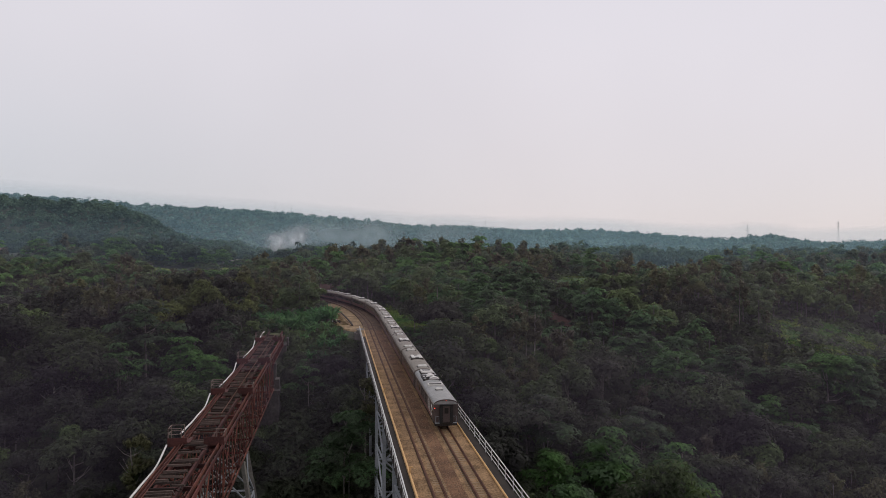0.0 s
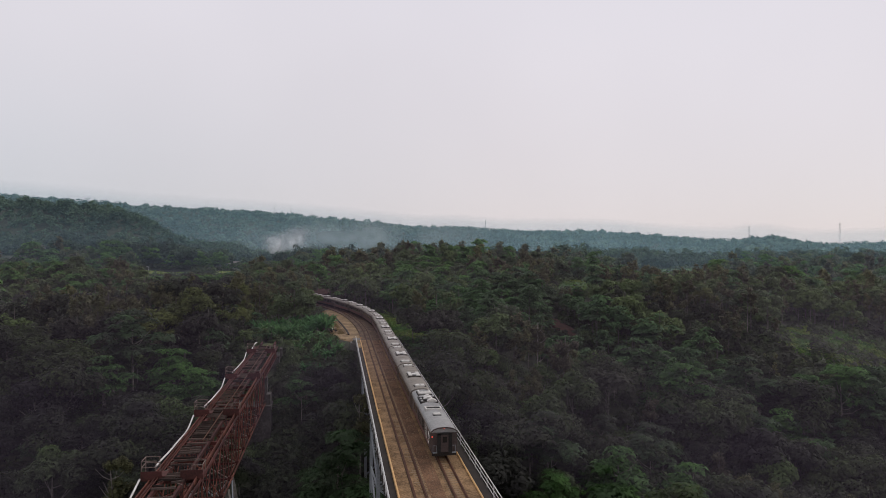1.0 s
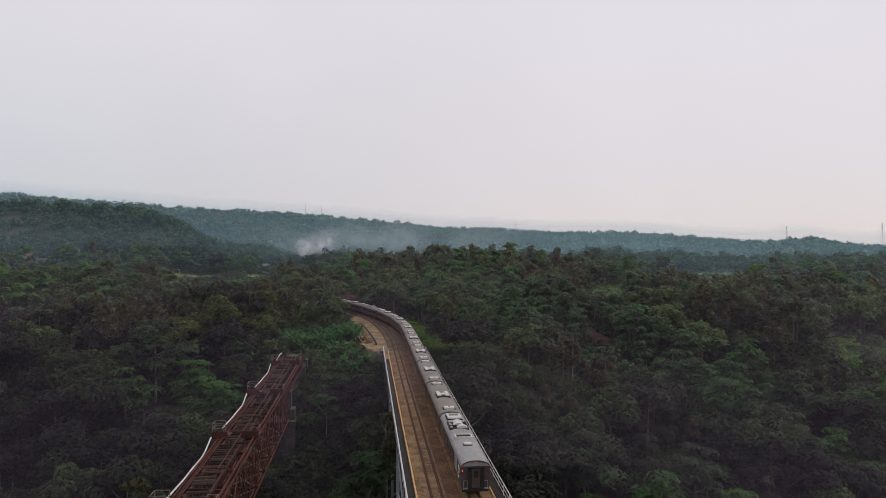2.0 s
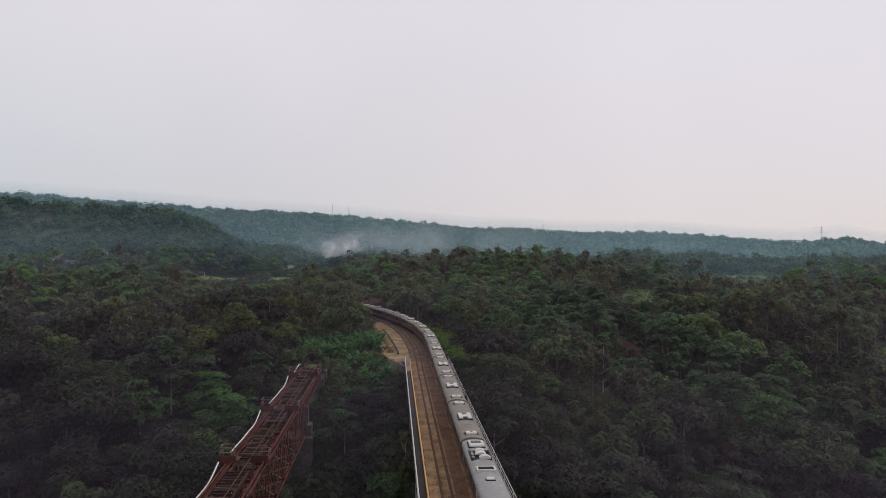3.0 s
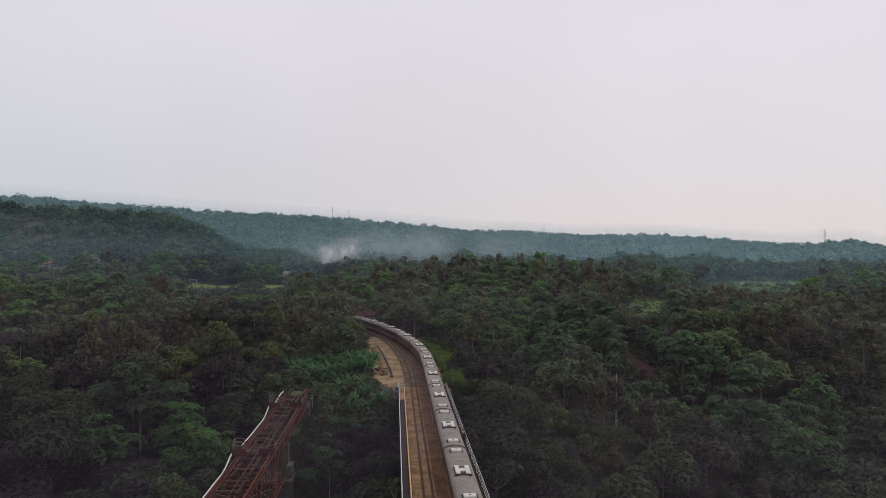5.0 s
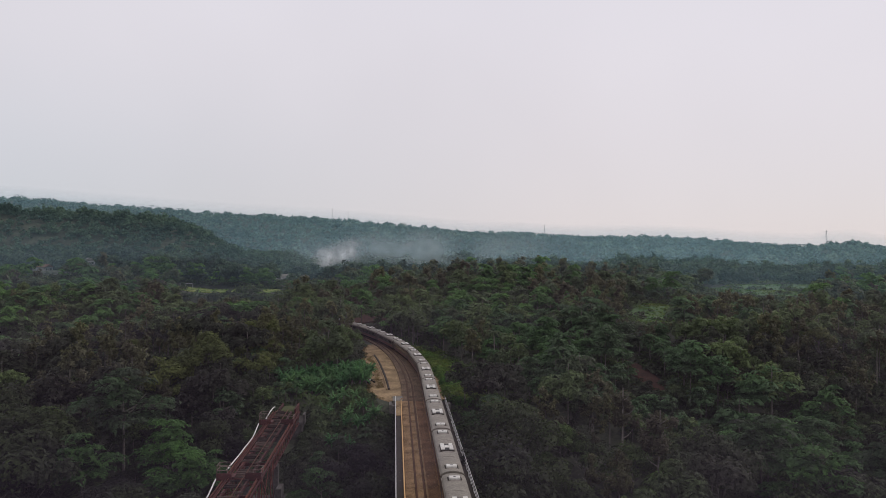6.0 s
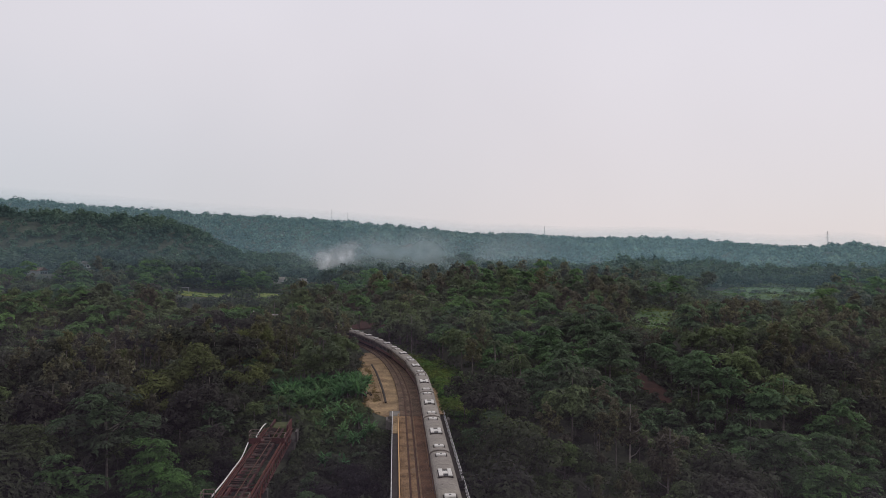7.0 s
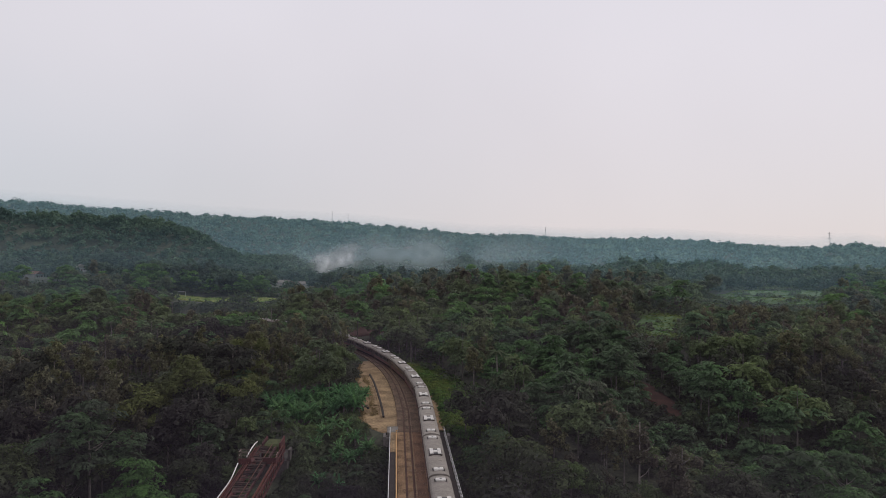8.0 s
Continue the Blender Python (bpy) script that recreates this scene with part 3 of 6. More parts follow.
track(lambda s: LINE_X, ARC_END, "rusty railway track under the passenger train")


# ---- the new bridge: concrete deck on grey steel trestles ----
bridge = thing("railway_bridge", "long double-track railway bridge on grey steel trestles", "bridge")
part("deck_slab", Solid().box(-0.02, 10.2, -60, BRIDGE_END, -0.98, -0.64), WALKWAY, bridge)
part("walkway", Solid().box(0.08, 1.03, -60, 171.5, -0.636, -0.22), WALKWAY, bridge, "dark grimy walkway beside the tracks")
part("walkway", Solid().box(0.08, 1.03, 171.5, BRIDGE_END, -0.636, -0.12), DIRT, bridge, "dusty tan approach slab")
part("walkway", Solid().box(9.06, 10.1, -60, BRIDGE_END, -0.636, -0.22), WALKWAY, bridge, "dark grimy walkway beside the tracks")
part("kerb", Solid().chamfer(1.04, 1.23, -60, BRIDGE_END, -0.636, 0.06, 0.03), YELLOW, bridge, "ochre yellow kerb along the ballast")
part("kerb", Solid().chamfer(8.96, 9.10, -60, BRIDGE_END, -0.636, 0.02, 0.03), YELLOW, bridge, "ochre yellow kerb along the ballast")
for x0 in (0.6, 3.7, 6.6, 9.6):
    g = Solid()
    g.box(x0 - 0.03, x0 + 0.03, -60, BRIDGE_END - 1, -1.62, -1.10)
    g.box(x0 - 0.25, x0 + 0.25, -60, BRIDGE_END - 1, -1.10, -0.985)
    g.box(x0 - 0.25, x0 + 0.25, -60, BRIDGE_END - 1, -1.68, -1.62)
    part("girder", g, GREY_STEEL, bridge)

post_mesh = Solid().box(-0.03, 0.03, -0.03, 0.03, -0.66, 0.93).mesh("post", WHITE_STEEL)
for x0, rail_w in ((0.0, 0.11), (10.17, 0.07)):
    railing = thing("bridge_railing", "white painted steel railing along the bridge edge", "railing", "railings of the bridge")
    for z0, w in ((0.92, rail_w), (0.35, 0.05)) if x0 < 1 else ((0.92, rail_w), (0.42, 0.05), (-0.05, 0.05)):
        part("top_rail" if z0 > 0.9 else "mid_rail", Solid().box(x0 - w / 2, x0 + w / 2, -60, BRIDGE_END - 0.3, z0 - w / 2, z0 + w / 2), WHITE_STEEL, railing)
    y = -58.0
    while y < BRIDGE_END:
        part("post", post_mesh, WHITE_STEEL, railing, at=pose(x0, y, 0))
        y += 3.0

for y0 in (26.0, 70.0, 107.0, BRIDGE_END - 1.4):
    mp = thing("marker_post", "short yellow marker post beside the track", "post", "marker posts", at=pose(1.135, y0, 0.062))
    part("post", Solid().box(-0.06, 0.06, -0.06, 0.06, 0, 0.55), YELLOW, mp)
    part("plate", Solid().box(-0.10, 0.28, -0.03, 0.03, 0.5, 0.64), YELLOW, mp)


def trestle(ys):
    """Braced steel bents under the deck, tied lengthwise."""
    t = thing("bridge_trestle", "grey painted steel trestle with crossed bracing", "bridge support", "trestles of the bridge")
    xs, top, bay = (0.6, 3.7, 6.6, 9.6), -1.7, 5.4

    def foot(x, y):
        return float(ground(x, y)) - 1.5

    for y in ys:
        for x in xs:
            part("leg", Solid().box(x - 0.24, x + 0.24, y - 0.24, y + 0.24, foot(x, y), top), GREY_STEEL, t)
        z = top - 0.3
        while z - bay > foot(5, y):
            part("strut", Solid().beam((xs[0], y, z), (xs[-1], y, z), 0.22), GREY_STEEL, t)
            for xa, xb in ((xs[0], xs[1]), (xs[3], xs[2])):
                part("brace", Solid().beam((xa, y, z), (xb, y, z - bay / 2), 0.2), GREY_STEEL, t)
                part("brace", Solid().beam((xb, y, z - bay / 2), (xa, y, z - bay), 0.2), GREY_STEEL, t)
            z -= bay
    for ya, yb in zip(ys, ys[1:]):
        for x in (xs[0], xs[-1]):
            z = top - 3.2
            while z - bay > foot(x, ya):
                part("brace", Solid().beam((x, yb, z), (x, ya, z + bay / 2), 0.22), GREY_STEEL, t)
                part("brace", Solid().beam((x, yb, z), (x, ya, z - bay / 2), 0.22), GREY_STEEL, t)
                z -= bay


trestle((14.0, 30.0, 48.0))
trestle((64.0, 81.0))
trestle((98.0, 116.0))
trestle((136.0, 152.0))

tagged(part("approach_slab", Solid().chamfer(-0.6, 1.5, BRIDGE_END + 0.02, BRIDGE_END + 4.5, -0.996, -0.14, 0.05), CONCRETE), "pale concrete slab at the bridge end", "slab", kind="structure")
ab = Solid().box(-0.8, 10.9, BRIDGE_END - 0.9, BRIDGE_END + 3.0, -14, -1.0)
ab.box(-1.3, -0.803, BRIDGE_END - 0.8, BRIDGE_END + 6.0, -9, -0.75).box(10.903, 11.4, BRIDGE_END - 0.8, BRIDGE_END + 6.0, -9, -0.75)
tagged(part("abutment", ab, CONCRETE), "weathered concrete abutment at the bridge end", "abutment", kind="structure")


# ---- the old bridge: rusted truss beside it ----
OX0, OX1, OLD_END = -23.3, -18.7, 176.0
OLD_TOP, OLD_BOT = -0.35, -7.4
PLATFORMS = (30.0, 57.0, 84.0, 110.5, 137.5, 167.0)
old = thing("old_truss_bridge", "disused rusty red steel truss railway bridge", "bridge")
rng = random.Random(5)
PANEL = 6.75
for x0 in (OX0, OX1):
    for off, mat in ((-0.22, RUST_LIGHT), (0.22, RUST)):
        for ya in np.arange(-60.0, OLD_END - 0.1, 5.9):
            part("top_chord", Solid().beam((x0 + off, ya, OLD_TOP), (x0 + off, min(ya + 5.9, OLD_END), OLD_TOP), 0.11, 0.40), mat, old)
    for off in (-0.2, 0.2):
        for ya in np.arange(-60.0, 147.9, 5.2):
            part("bottom_chord", Solid().beam((x0 + off, ya, OLD_BOT), (x0 + off, min(ya + 5.2, 148.0), OLD_BOT), 0.11, 0.36), RUST_LIGHT, old)
    y, k = -10.5, 0
    while y < 147.0:
        y2 = min(y + PANEL, 148.0)
        thick = 0.16 if k % 4 == 2 else 0.08
        for off in (-0.17, 0.17):
            part("vertical", Solid().beam((x0 + off, y, OLD_BOT), (x0 + off, y, OLD_TOP), thick, 0.14), RUST if off < 0 else RUST_LIGHT, old)
            part("diagonal", Solid().beam((x0 + off, y, OLD_TOP), (x0 + off, y2, OLD_BOT), 0.07, 0.16), RUST_LIGHT if off < 0 else RUST, old)
        part("diagonal", Solid().beam((x0, y2, OLD_TOP), (x0, y, OLD_BOT), 0.10, 0.16), RUST_LIGHT, old)
        part("lattice_bar", Solid().beam((x0, y + PANEL / 2, OLD_TOP), (x0, y + PANEL / 2, (OLD_TOP + OLD_BOT) / 2), 0.08, 0.12), RUST, old)
        part("gusset", Solid().chamfer(x0 - 0.24, x0 + 0.24, y - 0.5, y + 0.5, OLD_TOP - 0.75, OLD_TOP - 0.26, 0.05), RUST, old)
        part("gusset", Solid().chamfer(x0 - 0.24, x0 + 0.24, y - 0.45, y + 0.45, OLD_BOT - 0.15, OLD_BOT + 0.45, 0.05), RUST, old)
        y, k = y + PANEL, k + 1
    # the short end span is a shallow lattice girder
    part("bottom_chord", Solid().beam((x0, 148.2, -2.45), (x0, OLD_END, -2.45), 0.30, 0.22), RUST, old)
    for k, ya in enumerate(np.arange(148.6, OLD_END - 1.0, 1.95)):
        part("vertical", Solid().beam((x0, ya, -2.45), (x0, ya, OLD_TOP), 0.10, 0.12), RUST if k % 2 else RUST_LIGHT, old)
        part("diagonal", Solid().beam((x0 - 0.09, ya, -2.45), (x0 - 0.09, ya + 1.95, OLD_TOP), 0.07, 0.12), RUST_LIGHT, old)
        part("diagonal", Solid().beam((x0 + 0.09, ya, OLD_TOP), (x0 + 0.09, ya + 1.95, -2.45), 0.07, 0.12), RUST, old)
y, k = -10.5, 0
while y < 148.0:
    part("cross_beam", Solid().beam((OX0, y, OLD_TOP - 0.3), (OX1, y, OLD_TOP - 0.3), 0.2, 0.4), RUST, old)
    part("cross_brace", Solid().beam((OX0, y, OLD_TOP - 0.6), (OX1, y, OLD_BOT), 0.10), RUST_LIGHT, old)
    part("cross_brace", Solid().beam((OX1, y, OLD_TOP - 0.6), (OX0, y, OLD_BOT), 0.10), RUST, old)
    part("cross_beam", Solid().beam((OX0, y, OLD_BOT), (OX1, y, OLD_BOT), 0.16, 0.25), RUST, old)
    y2 = min(y + PANEL, 148.0)
    part("lateral_brace", Solid().beam((OX0, y, OLD_BOT), (OX1, y2, OLD_BOT), 0.10), CAGE, old)
    part("lateral_brace", Solid().beam((OX1, y, OLD_BOT), (OX0, y2, OLD_BOT), 0.10), CAGE, old)
    part("lateral_brace", Solid().beam((OX0, y, OLD_TOP - 0.5), (OX1, y2, OLD_TOP - 0.5), 0.10), RUST, old)
    y, k = y + PANEL, k + 1
for xs in (-22.35, -20.1):
    part("stringer", Solid().box(xs - 0.12, xs + 0.12, -60, OLD_END, -0.55, -0.12), RUST, old)
part("rail", Solid().box(-20.72, -20.64, 96, OLD_END, 0.13, 0.24), RAIL, old)
# walkway planks and light handrail bars beside the left chord
part("walk_bar", Solid().box(-23.02, -22.95, -60, OLD_END, 0.02, 0.10), RUST_LIGHT, old)
part("walk_bar", Solid().box(-22.72, -22.66, -60, OLD_END, 0.02, 0.10), RUST_LIGHT, old)
part("walk_bar", Solid().box(-18.93, -18.85, -60, OLD_END, -0.07, 0.06), RUST_LIGHT, old)
sleeper_mesh = Solid().chamfer(-1.15, 1.15, -0.06, 0.06, -0.118, 0.10, 0.02).mesh("sleeper", OLD_WOOD)
broken_mesh = Solid().chamfer(-0.62, 0.58, -0.07, 0.07, -0.118, 0.085, 0.02).mesh("sleeper", OLD_WOOD)
splinter_mesh = Solid().chamfer(-0.42, 0.45, -0.05, 0.05, -0.118, -0.03, 0.015).mesh("plank", OLD_WOOD)
y = 26.0
while y < OLD_END:
    q = rng.random()
    if q > 0.36:
        part("sleeper", sleeper_mesh, OLD_WOOD, old, at=pose(-21.35 + rng.uniform(-0.25, 0.25), y, rng.uniform(0, 0.02), 0, 0, rng.gauss(0, 4 if rng.random() < 0.75 else 16)))
    elif q > 0.16:
        part("sleeper", broken_mesh, OLD_WOOD, old, at=pose(rng.choice((-22.1, -20.4)) + rng.uniform(-0.15, 0.15), y, rng.uniform(0, 0.02), 0, 0, rng.gauss(0, 14)))
    if rng.random() < 0.45:
        part("plank", splinter_mesh, OLD_WOOD, old, at=pose(rng.choice((-22.3, -20.1)) + rng.uniform(-0.2, 0.2), y + 0.4, rng.uniform(0, 0.02), 0, 0, rng.uniform(30, 150)))
    y += 0.84 + rng.uniform(-0.12, 0.25)


def refuge(y0):
    """A cross platform with red side boxes and a small outer cage of bars."""
    t = thing("refuge_platform", "rusty red refuge platform across the old bridge", "platform", "refuge platforms", at=pose(0, y0, 0))
    part("floor_plate", Solid().box(-24.35, -22.0, -0.85, 0.85, 0.11, 0.17), RED_PLATE, t)
    part("side_box", Solid().chamfer(-24.35, -22.3, -0.95, -0.87, -0.25, 0.72, 0.03), RED_PLATE, t)
    part("floor_plate", Solid().box(-20.1, -18.3, -0.85, 0.85, 0.11, 0.17), RUST, t)
    part("side_box", Solid().chamfer(-20.5, -18.3, -0.95, -0.87, -0.25, 0.72, 0.03), RED_PLATE, t)
    for x in (-24.3, -22.9):
        for y in (-0.8, 0.8):
            part("post", Solid().beam((x, y, 0.17), (x, y, 1.75), 0.08), CAGE, t)
    for z in (1.1, 1.73):
        part("bar", Solid().beam((-24.3, -0.8, z), (-24.3, 0.8, z), 0.07), CAGE, t)
        part("bar", Solid().beam((-24.3, 0.8, z), (-22.9, 0.8, z), 0.07), CAGE, t)
        part("bar", Solid().beam((-24.3, -0.8, z), (-22.9, -0.8, z), 0.07), CAGE, t)
    for x in (-19.4, -18.35):
        for y in (-0.8, 0.8):
            part("post", Solid().beam((x, y, 0.17), (x, y, 1.2), 0.07), CAGE, t)
    for y in (-0.8, 0.8):
        part("bar", Solid().beam((-19.4, y, 1.18), (-18.35, y, 1.18), 0.06), CAGE, t)
    part("bar", Solid().beam((-18.35, -0.8, 1.18), (-18.35, 0.8, 1.18), 0.06), CAGE, t)
    part("bracket", Solid().beam((-24.3, 0, 0.1), (OX0, 0, -1.2), 0.12), RUST, t)


for y0 in PLATFORMS:
    refuge(y0)

for ya, yb in zip((3.0,) + PLATFORMS, PLATFORMS):
    pts = []
    for u in np.linspace(0, 1, 18):
        sag = math.sin(math.pi * u ** 1.6)
        pts.append((-23.36 - 0.98 * u ** 1.25 + 0.05 * math.sin(11 * u), ya + 1.0 + (yb - ya - 2.1) * u, 0.66 - 0.70 * u - 0.60 * sag + 0.05 * math.sin(14 * u)))
    tagged(part("water_pipe", Solid().tube(pts, 0.10, 8), PIPE), "sagging white pipe slung along the old bridge", "pipe", "slung pipes")

pier = Solid()
pier.hexa([(-26.2, 146.5, -45), (-16.2, 146.5, -45), (-16.2, 152.5, -45), (-26.2, 152.5, -45), (-24.8, 147.5, -8.55), (-17.6, 147.5, -8.55), (-17.6, 151.5, -8.55), (-24.8, 151.5, -8.55)])
pier.chamfer(-18.4, -17.55, 148.3, 150.9, -7.65, -5.6, 0.08)
pier.chamfer(-25.1, -17.3, 147.2, 151.8, -8.55, -7.65, 0.1)
tagged(part("bridge_pier", pier, STONE), "tall dark masonry pier under the old bridge", "bridge support")
brg = Solid().box(-19.2, -18.2, 148.6, 150.4, -7.65, -7.0).box(-23.8, -22.8, 148.6, 150.4, -7.65, -7.0)
brg.box(-19.1, -18.3, 149.8, 151.2, -7.0, -2.6).box(-23.7, -22.9, 149.8, 151.2, -7.0, -2.6)
tagged(part("bearing_block", brg, STONE), "stone bearing blocks on the old pier", "bearing")
oab = Solid().box(-25.0, -18.05, OLD_END - 0.5, OLD_END + 7, -14, -2.65)
oab.box(-17.9, -17.5, OLD_END - 0.5, OLD_END + 1.6, -2.65, -0.75)
tagged(part("old_abutment", oab, STONE), "overgrown masonry abutment of the old bridge", "abutment", kind="structure")
mound = Solid()
rows = []
for y in np.linspace(OLD_END + 0.6, OLD_END + 5.0, 9):
    edge = 0.25 if y in (OLD_END + 0.6, OLD_END + 5.0) else 0.0
    top = [(x, y, -0.30 - edge + 0.22 * math.cos((x + 21.0) * 1.0) + 0.09 * noise.noise(Vector((x * 1.3, y * 1.1, 2.0)))) for x in np.linspace(-22.3, -19.7, 10)]
    rows.append([(-22.3, y, -2.64)] + top + [(-19.7, y, -2.64)])
mound.loft(rows)
tagged(part("mossy_mound", mound, MOSS), "mossy earth filling at the old bridge head", "earth mound")
for x0 in (-22.55, -19.45):
    tagged(part("steel_beam", Solid().box(x0 - 0.12, x0 + 0.12, OLD_END + 0.55, OLD_END + 5.6, -2.64, 0.18), RUST), "rusty steel beam beside the mossy filling", "beam", "beams at the old bridge head")
stub = [(-23.5 + 0.35 * math.sin(2.2 * u), 168.2 + 7.5 * u, 0.35 + 0.75 * math.sin(2.6 * u)) for u in np.linspace(0, 1, 10)]
tagged(part("water_pipe", Solid().tube(stub, 0.10, 8), PIPE), "bent end of the white pipe at the old bridge head", "pipe", "slung pipes")


def old_tower(yc):
    t = thing("old_trestle", "pale grey battered steel trestle under the old bridge", "bridge support", "trestles of the old bridge")
    foot = -36.0
    zs = np.linspace(OLD_BOT - 0.2, foot, 6)

    def leg(side, end, z):
        k = (OLD_BOT - z)
        return (-21.0 + side * (2.4 + 0.17 * k), yc + end * (2.2 + 0.06 * k), z)

    for side in (-1, 1):
        for end in (-1, 1):
            part("leg", Solid().beam(leg(side, end, zs[0]), leg(side, end, foot), 0.5), CONCRETE, t)
    for za, zb in zip(zs, zs[1:]):
        for side in (-1, 1):
            part("brace", Solid().beam(leg(side, -1, za), leg(side, 1, zb), 0.16), GREY_STEEL, t)
            part("brace", Solid().beam(leg(side, 1, za), leg(side, -1, zb), 0.16), GREY_STEEL, t)
            part("strut", Solid().beam(leg(side, 1, zb), leg(side, -1, zb), 0.2), GREY_STEEL, t)
        for end in (-1, 1):
            part("brace", Solid().beam(leg(-1, end, za), leg(1, end, zb), 0.16), GREY_STEEL, t)
            part("brace", Solid().beam(leg(1, end, za), leg(-1, end, zb), 0.16), GREY_STEEL, t)
            part("strut", Solid().beam(leg(1, end, zb), leg(-1, end, zb), 0.2), GREY_STEEL, t)


old_tower(103.0)
old_tower(50.0)


# ---- the train ----
CAR_PITCH, CAR_LEN, CAR_W = 20.9, 20.1, 2.96
TRAIN_REAR = 85.0


def roof_profile():
    pts = []
    for k in range(13):
        a = math.pi * k / 12
        pts.append((math.cos(a) * (CAR_W / 2 - 0.02), 3.16 + 0.57 * math.sin(a) ** 0.85))
    return pts


def roof_z(x):
    return 3.16 + 0.57 * math.sqrt(max(0.0, 1 - (x / (CAR_W / 2)) ** 2))


def car_body_mesh():
    L, w = CAR_LEN / 2, CAR_W / 2
    prof = [(-w + 0.10, 0.95), (w - 0.10, 0.95), (w, 1.25), (w, 3.155), (-w, 3.155), (-w, 1.25)]
    return Solid().sweep(prof, [((0, -L, 0), (1, 0)), ((0, L, 0), (1, 0))])


def ac_unit(car, y, big):
    """Roof air unit: a chamfered housing with dark fan openings."""
    if big:
        u = part("air_unit", Solid().chamfer(-0.96, 0.96, y - 1.5, y + 1.5, 3.36, 3.84, 0.10), UNDER, car)
        for fx in (-1, 1):
            part("cover", Solid().chamfer(fx * 0.60 - 0.27, fx * 0.60 + 0.27, y - 1.35, y + 1.35, 3.842, 4.00, 0.05), UNIT_WHITE, u, "pale cover plate")
            part("side_skirt", Solid().chamfer(fx * 1.02 - 0.06, fx * 1.02 + 0.06, y - 1.2, y + 1.2, 3.40, 3.74, 0.03), ROOF, u)
        part("cover", Solid().chamfer(-0.325, 0.325, y - 0.52, y + 0.45, 3.843, 3.985, 0.04), UNIT_WHITE, u, "pale cover plate")
        for fy in (-1, 1):
            part("fan_opening", Solid().box(-0.32, 0.32, y + fy * 0.95 - 0.38, y + fy * 0.95 + 0.38, 3.838, 3.855), DARK, u)
    else:
        u = part("vent_box", Solid().chamfer(-0.68, 0.68, y - 0.46, y + 0.46, 3.70, 3.93, 0.08), UNIT_WHITE, car)
        part("base_rim", Solid().box(-0.86, 0.86, y - 0.62, y + 0.62, 3.4, 3.695), UNDER, u)
        part("vent_slot", Solid().box(-0.14, 0.14, y - 0.16, y + 0.16, 3.925, 3.936), DARK, u)


def bogie(car, y):
    b = part("bogie", Solid().box(-1.15, -0.95, y - 1.5, y + 1.5, 0.35, 0.72).box(0.95, 1.15, y - 1.5, y + 1.5, 0.35, 0.72).box(-1.0, 1.0, y - 0.3, y + 0.3, 0.4, 0.95), UNDER, car)
    for wy in (-1.05, 1.05):
        for wx in (-0.56, 0.56):
            part("wheel", Solid().tube([(wx - 0.06, y + wy, 0.39), (wx + 0.06, y + wy, 0.39)], 0.38, 14), UNDER, b)


def side_details(car, windows):
    w = CAR_W / 2
    for sx in (-1, 1):
        for y in windows:
            part("window", Solid().box(sx * (w - 0.02), sx * (w + 0.012), y - 0.62, y + 0.62, 1.95, 2.75), GLASS, car)
        for y in (-9.2, 9.2):
            d = part("door", Solid().box(sx * (w - 0.02), sx * (w + 0.015), y - 0.42, y + 0.42, 1.05, 3.0), CAR_END, car)
            part("pane", Solid().box(sx * (w + 0.014), sx * (w + 0.022), y - 0.25, y + 0.25, 2.0, 2.75), GLASS, d)
        part("stripe", Solid().box(sx * (w - 0.01), sx * (w + 0.006), -8.6, 8.6, 1.28, 1.52), CAR_RED, car, "faded red stripe")
        part("gutter", Solid().box(sx * (w - 0.04), sx * (w + 0.04), -CAR_LEN / 2 + 0.1, CAR_LEN / 2 - 0.1, 3.10, 3.17), ROOF, car)


def roof_ribs(car):
    for y in np.arange(-8.0, 8.1, 4.0):
        r = Solid().sweep([(-CAR_W / 2 + 0.02, 3.17)] + [(x, roof_z(x) + 0.025) for x in np.linspace(-1.4, 1.4, 9)] + [(CAR_W / 2 - 0.02, 3.17)], [((0, y - 0.03, 0), (1, 0)), ((0, y + 0.03, 0), (1, 0))])
        part("rib", r, ROOF, car)


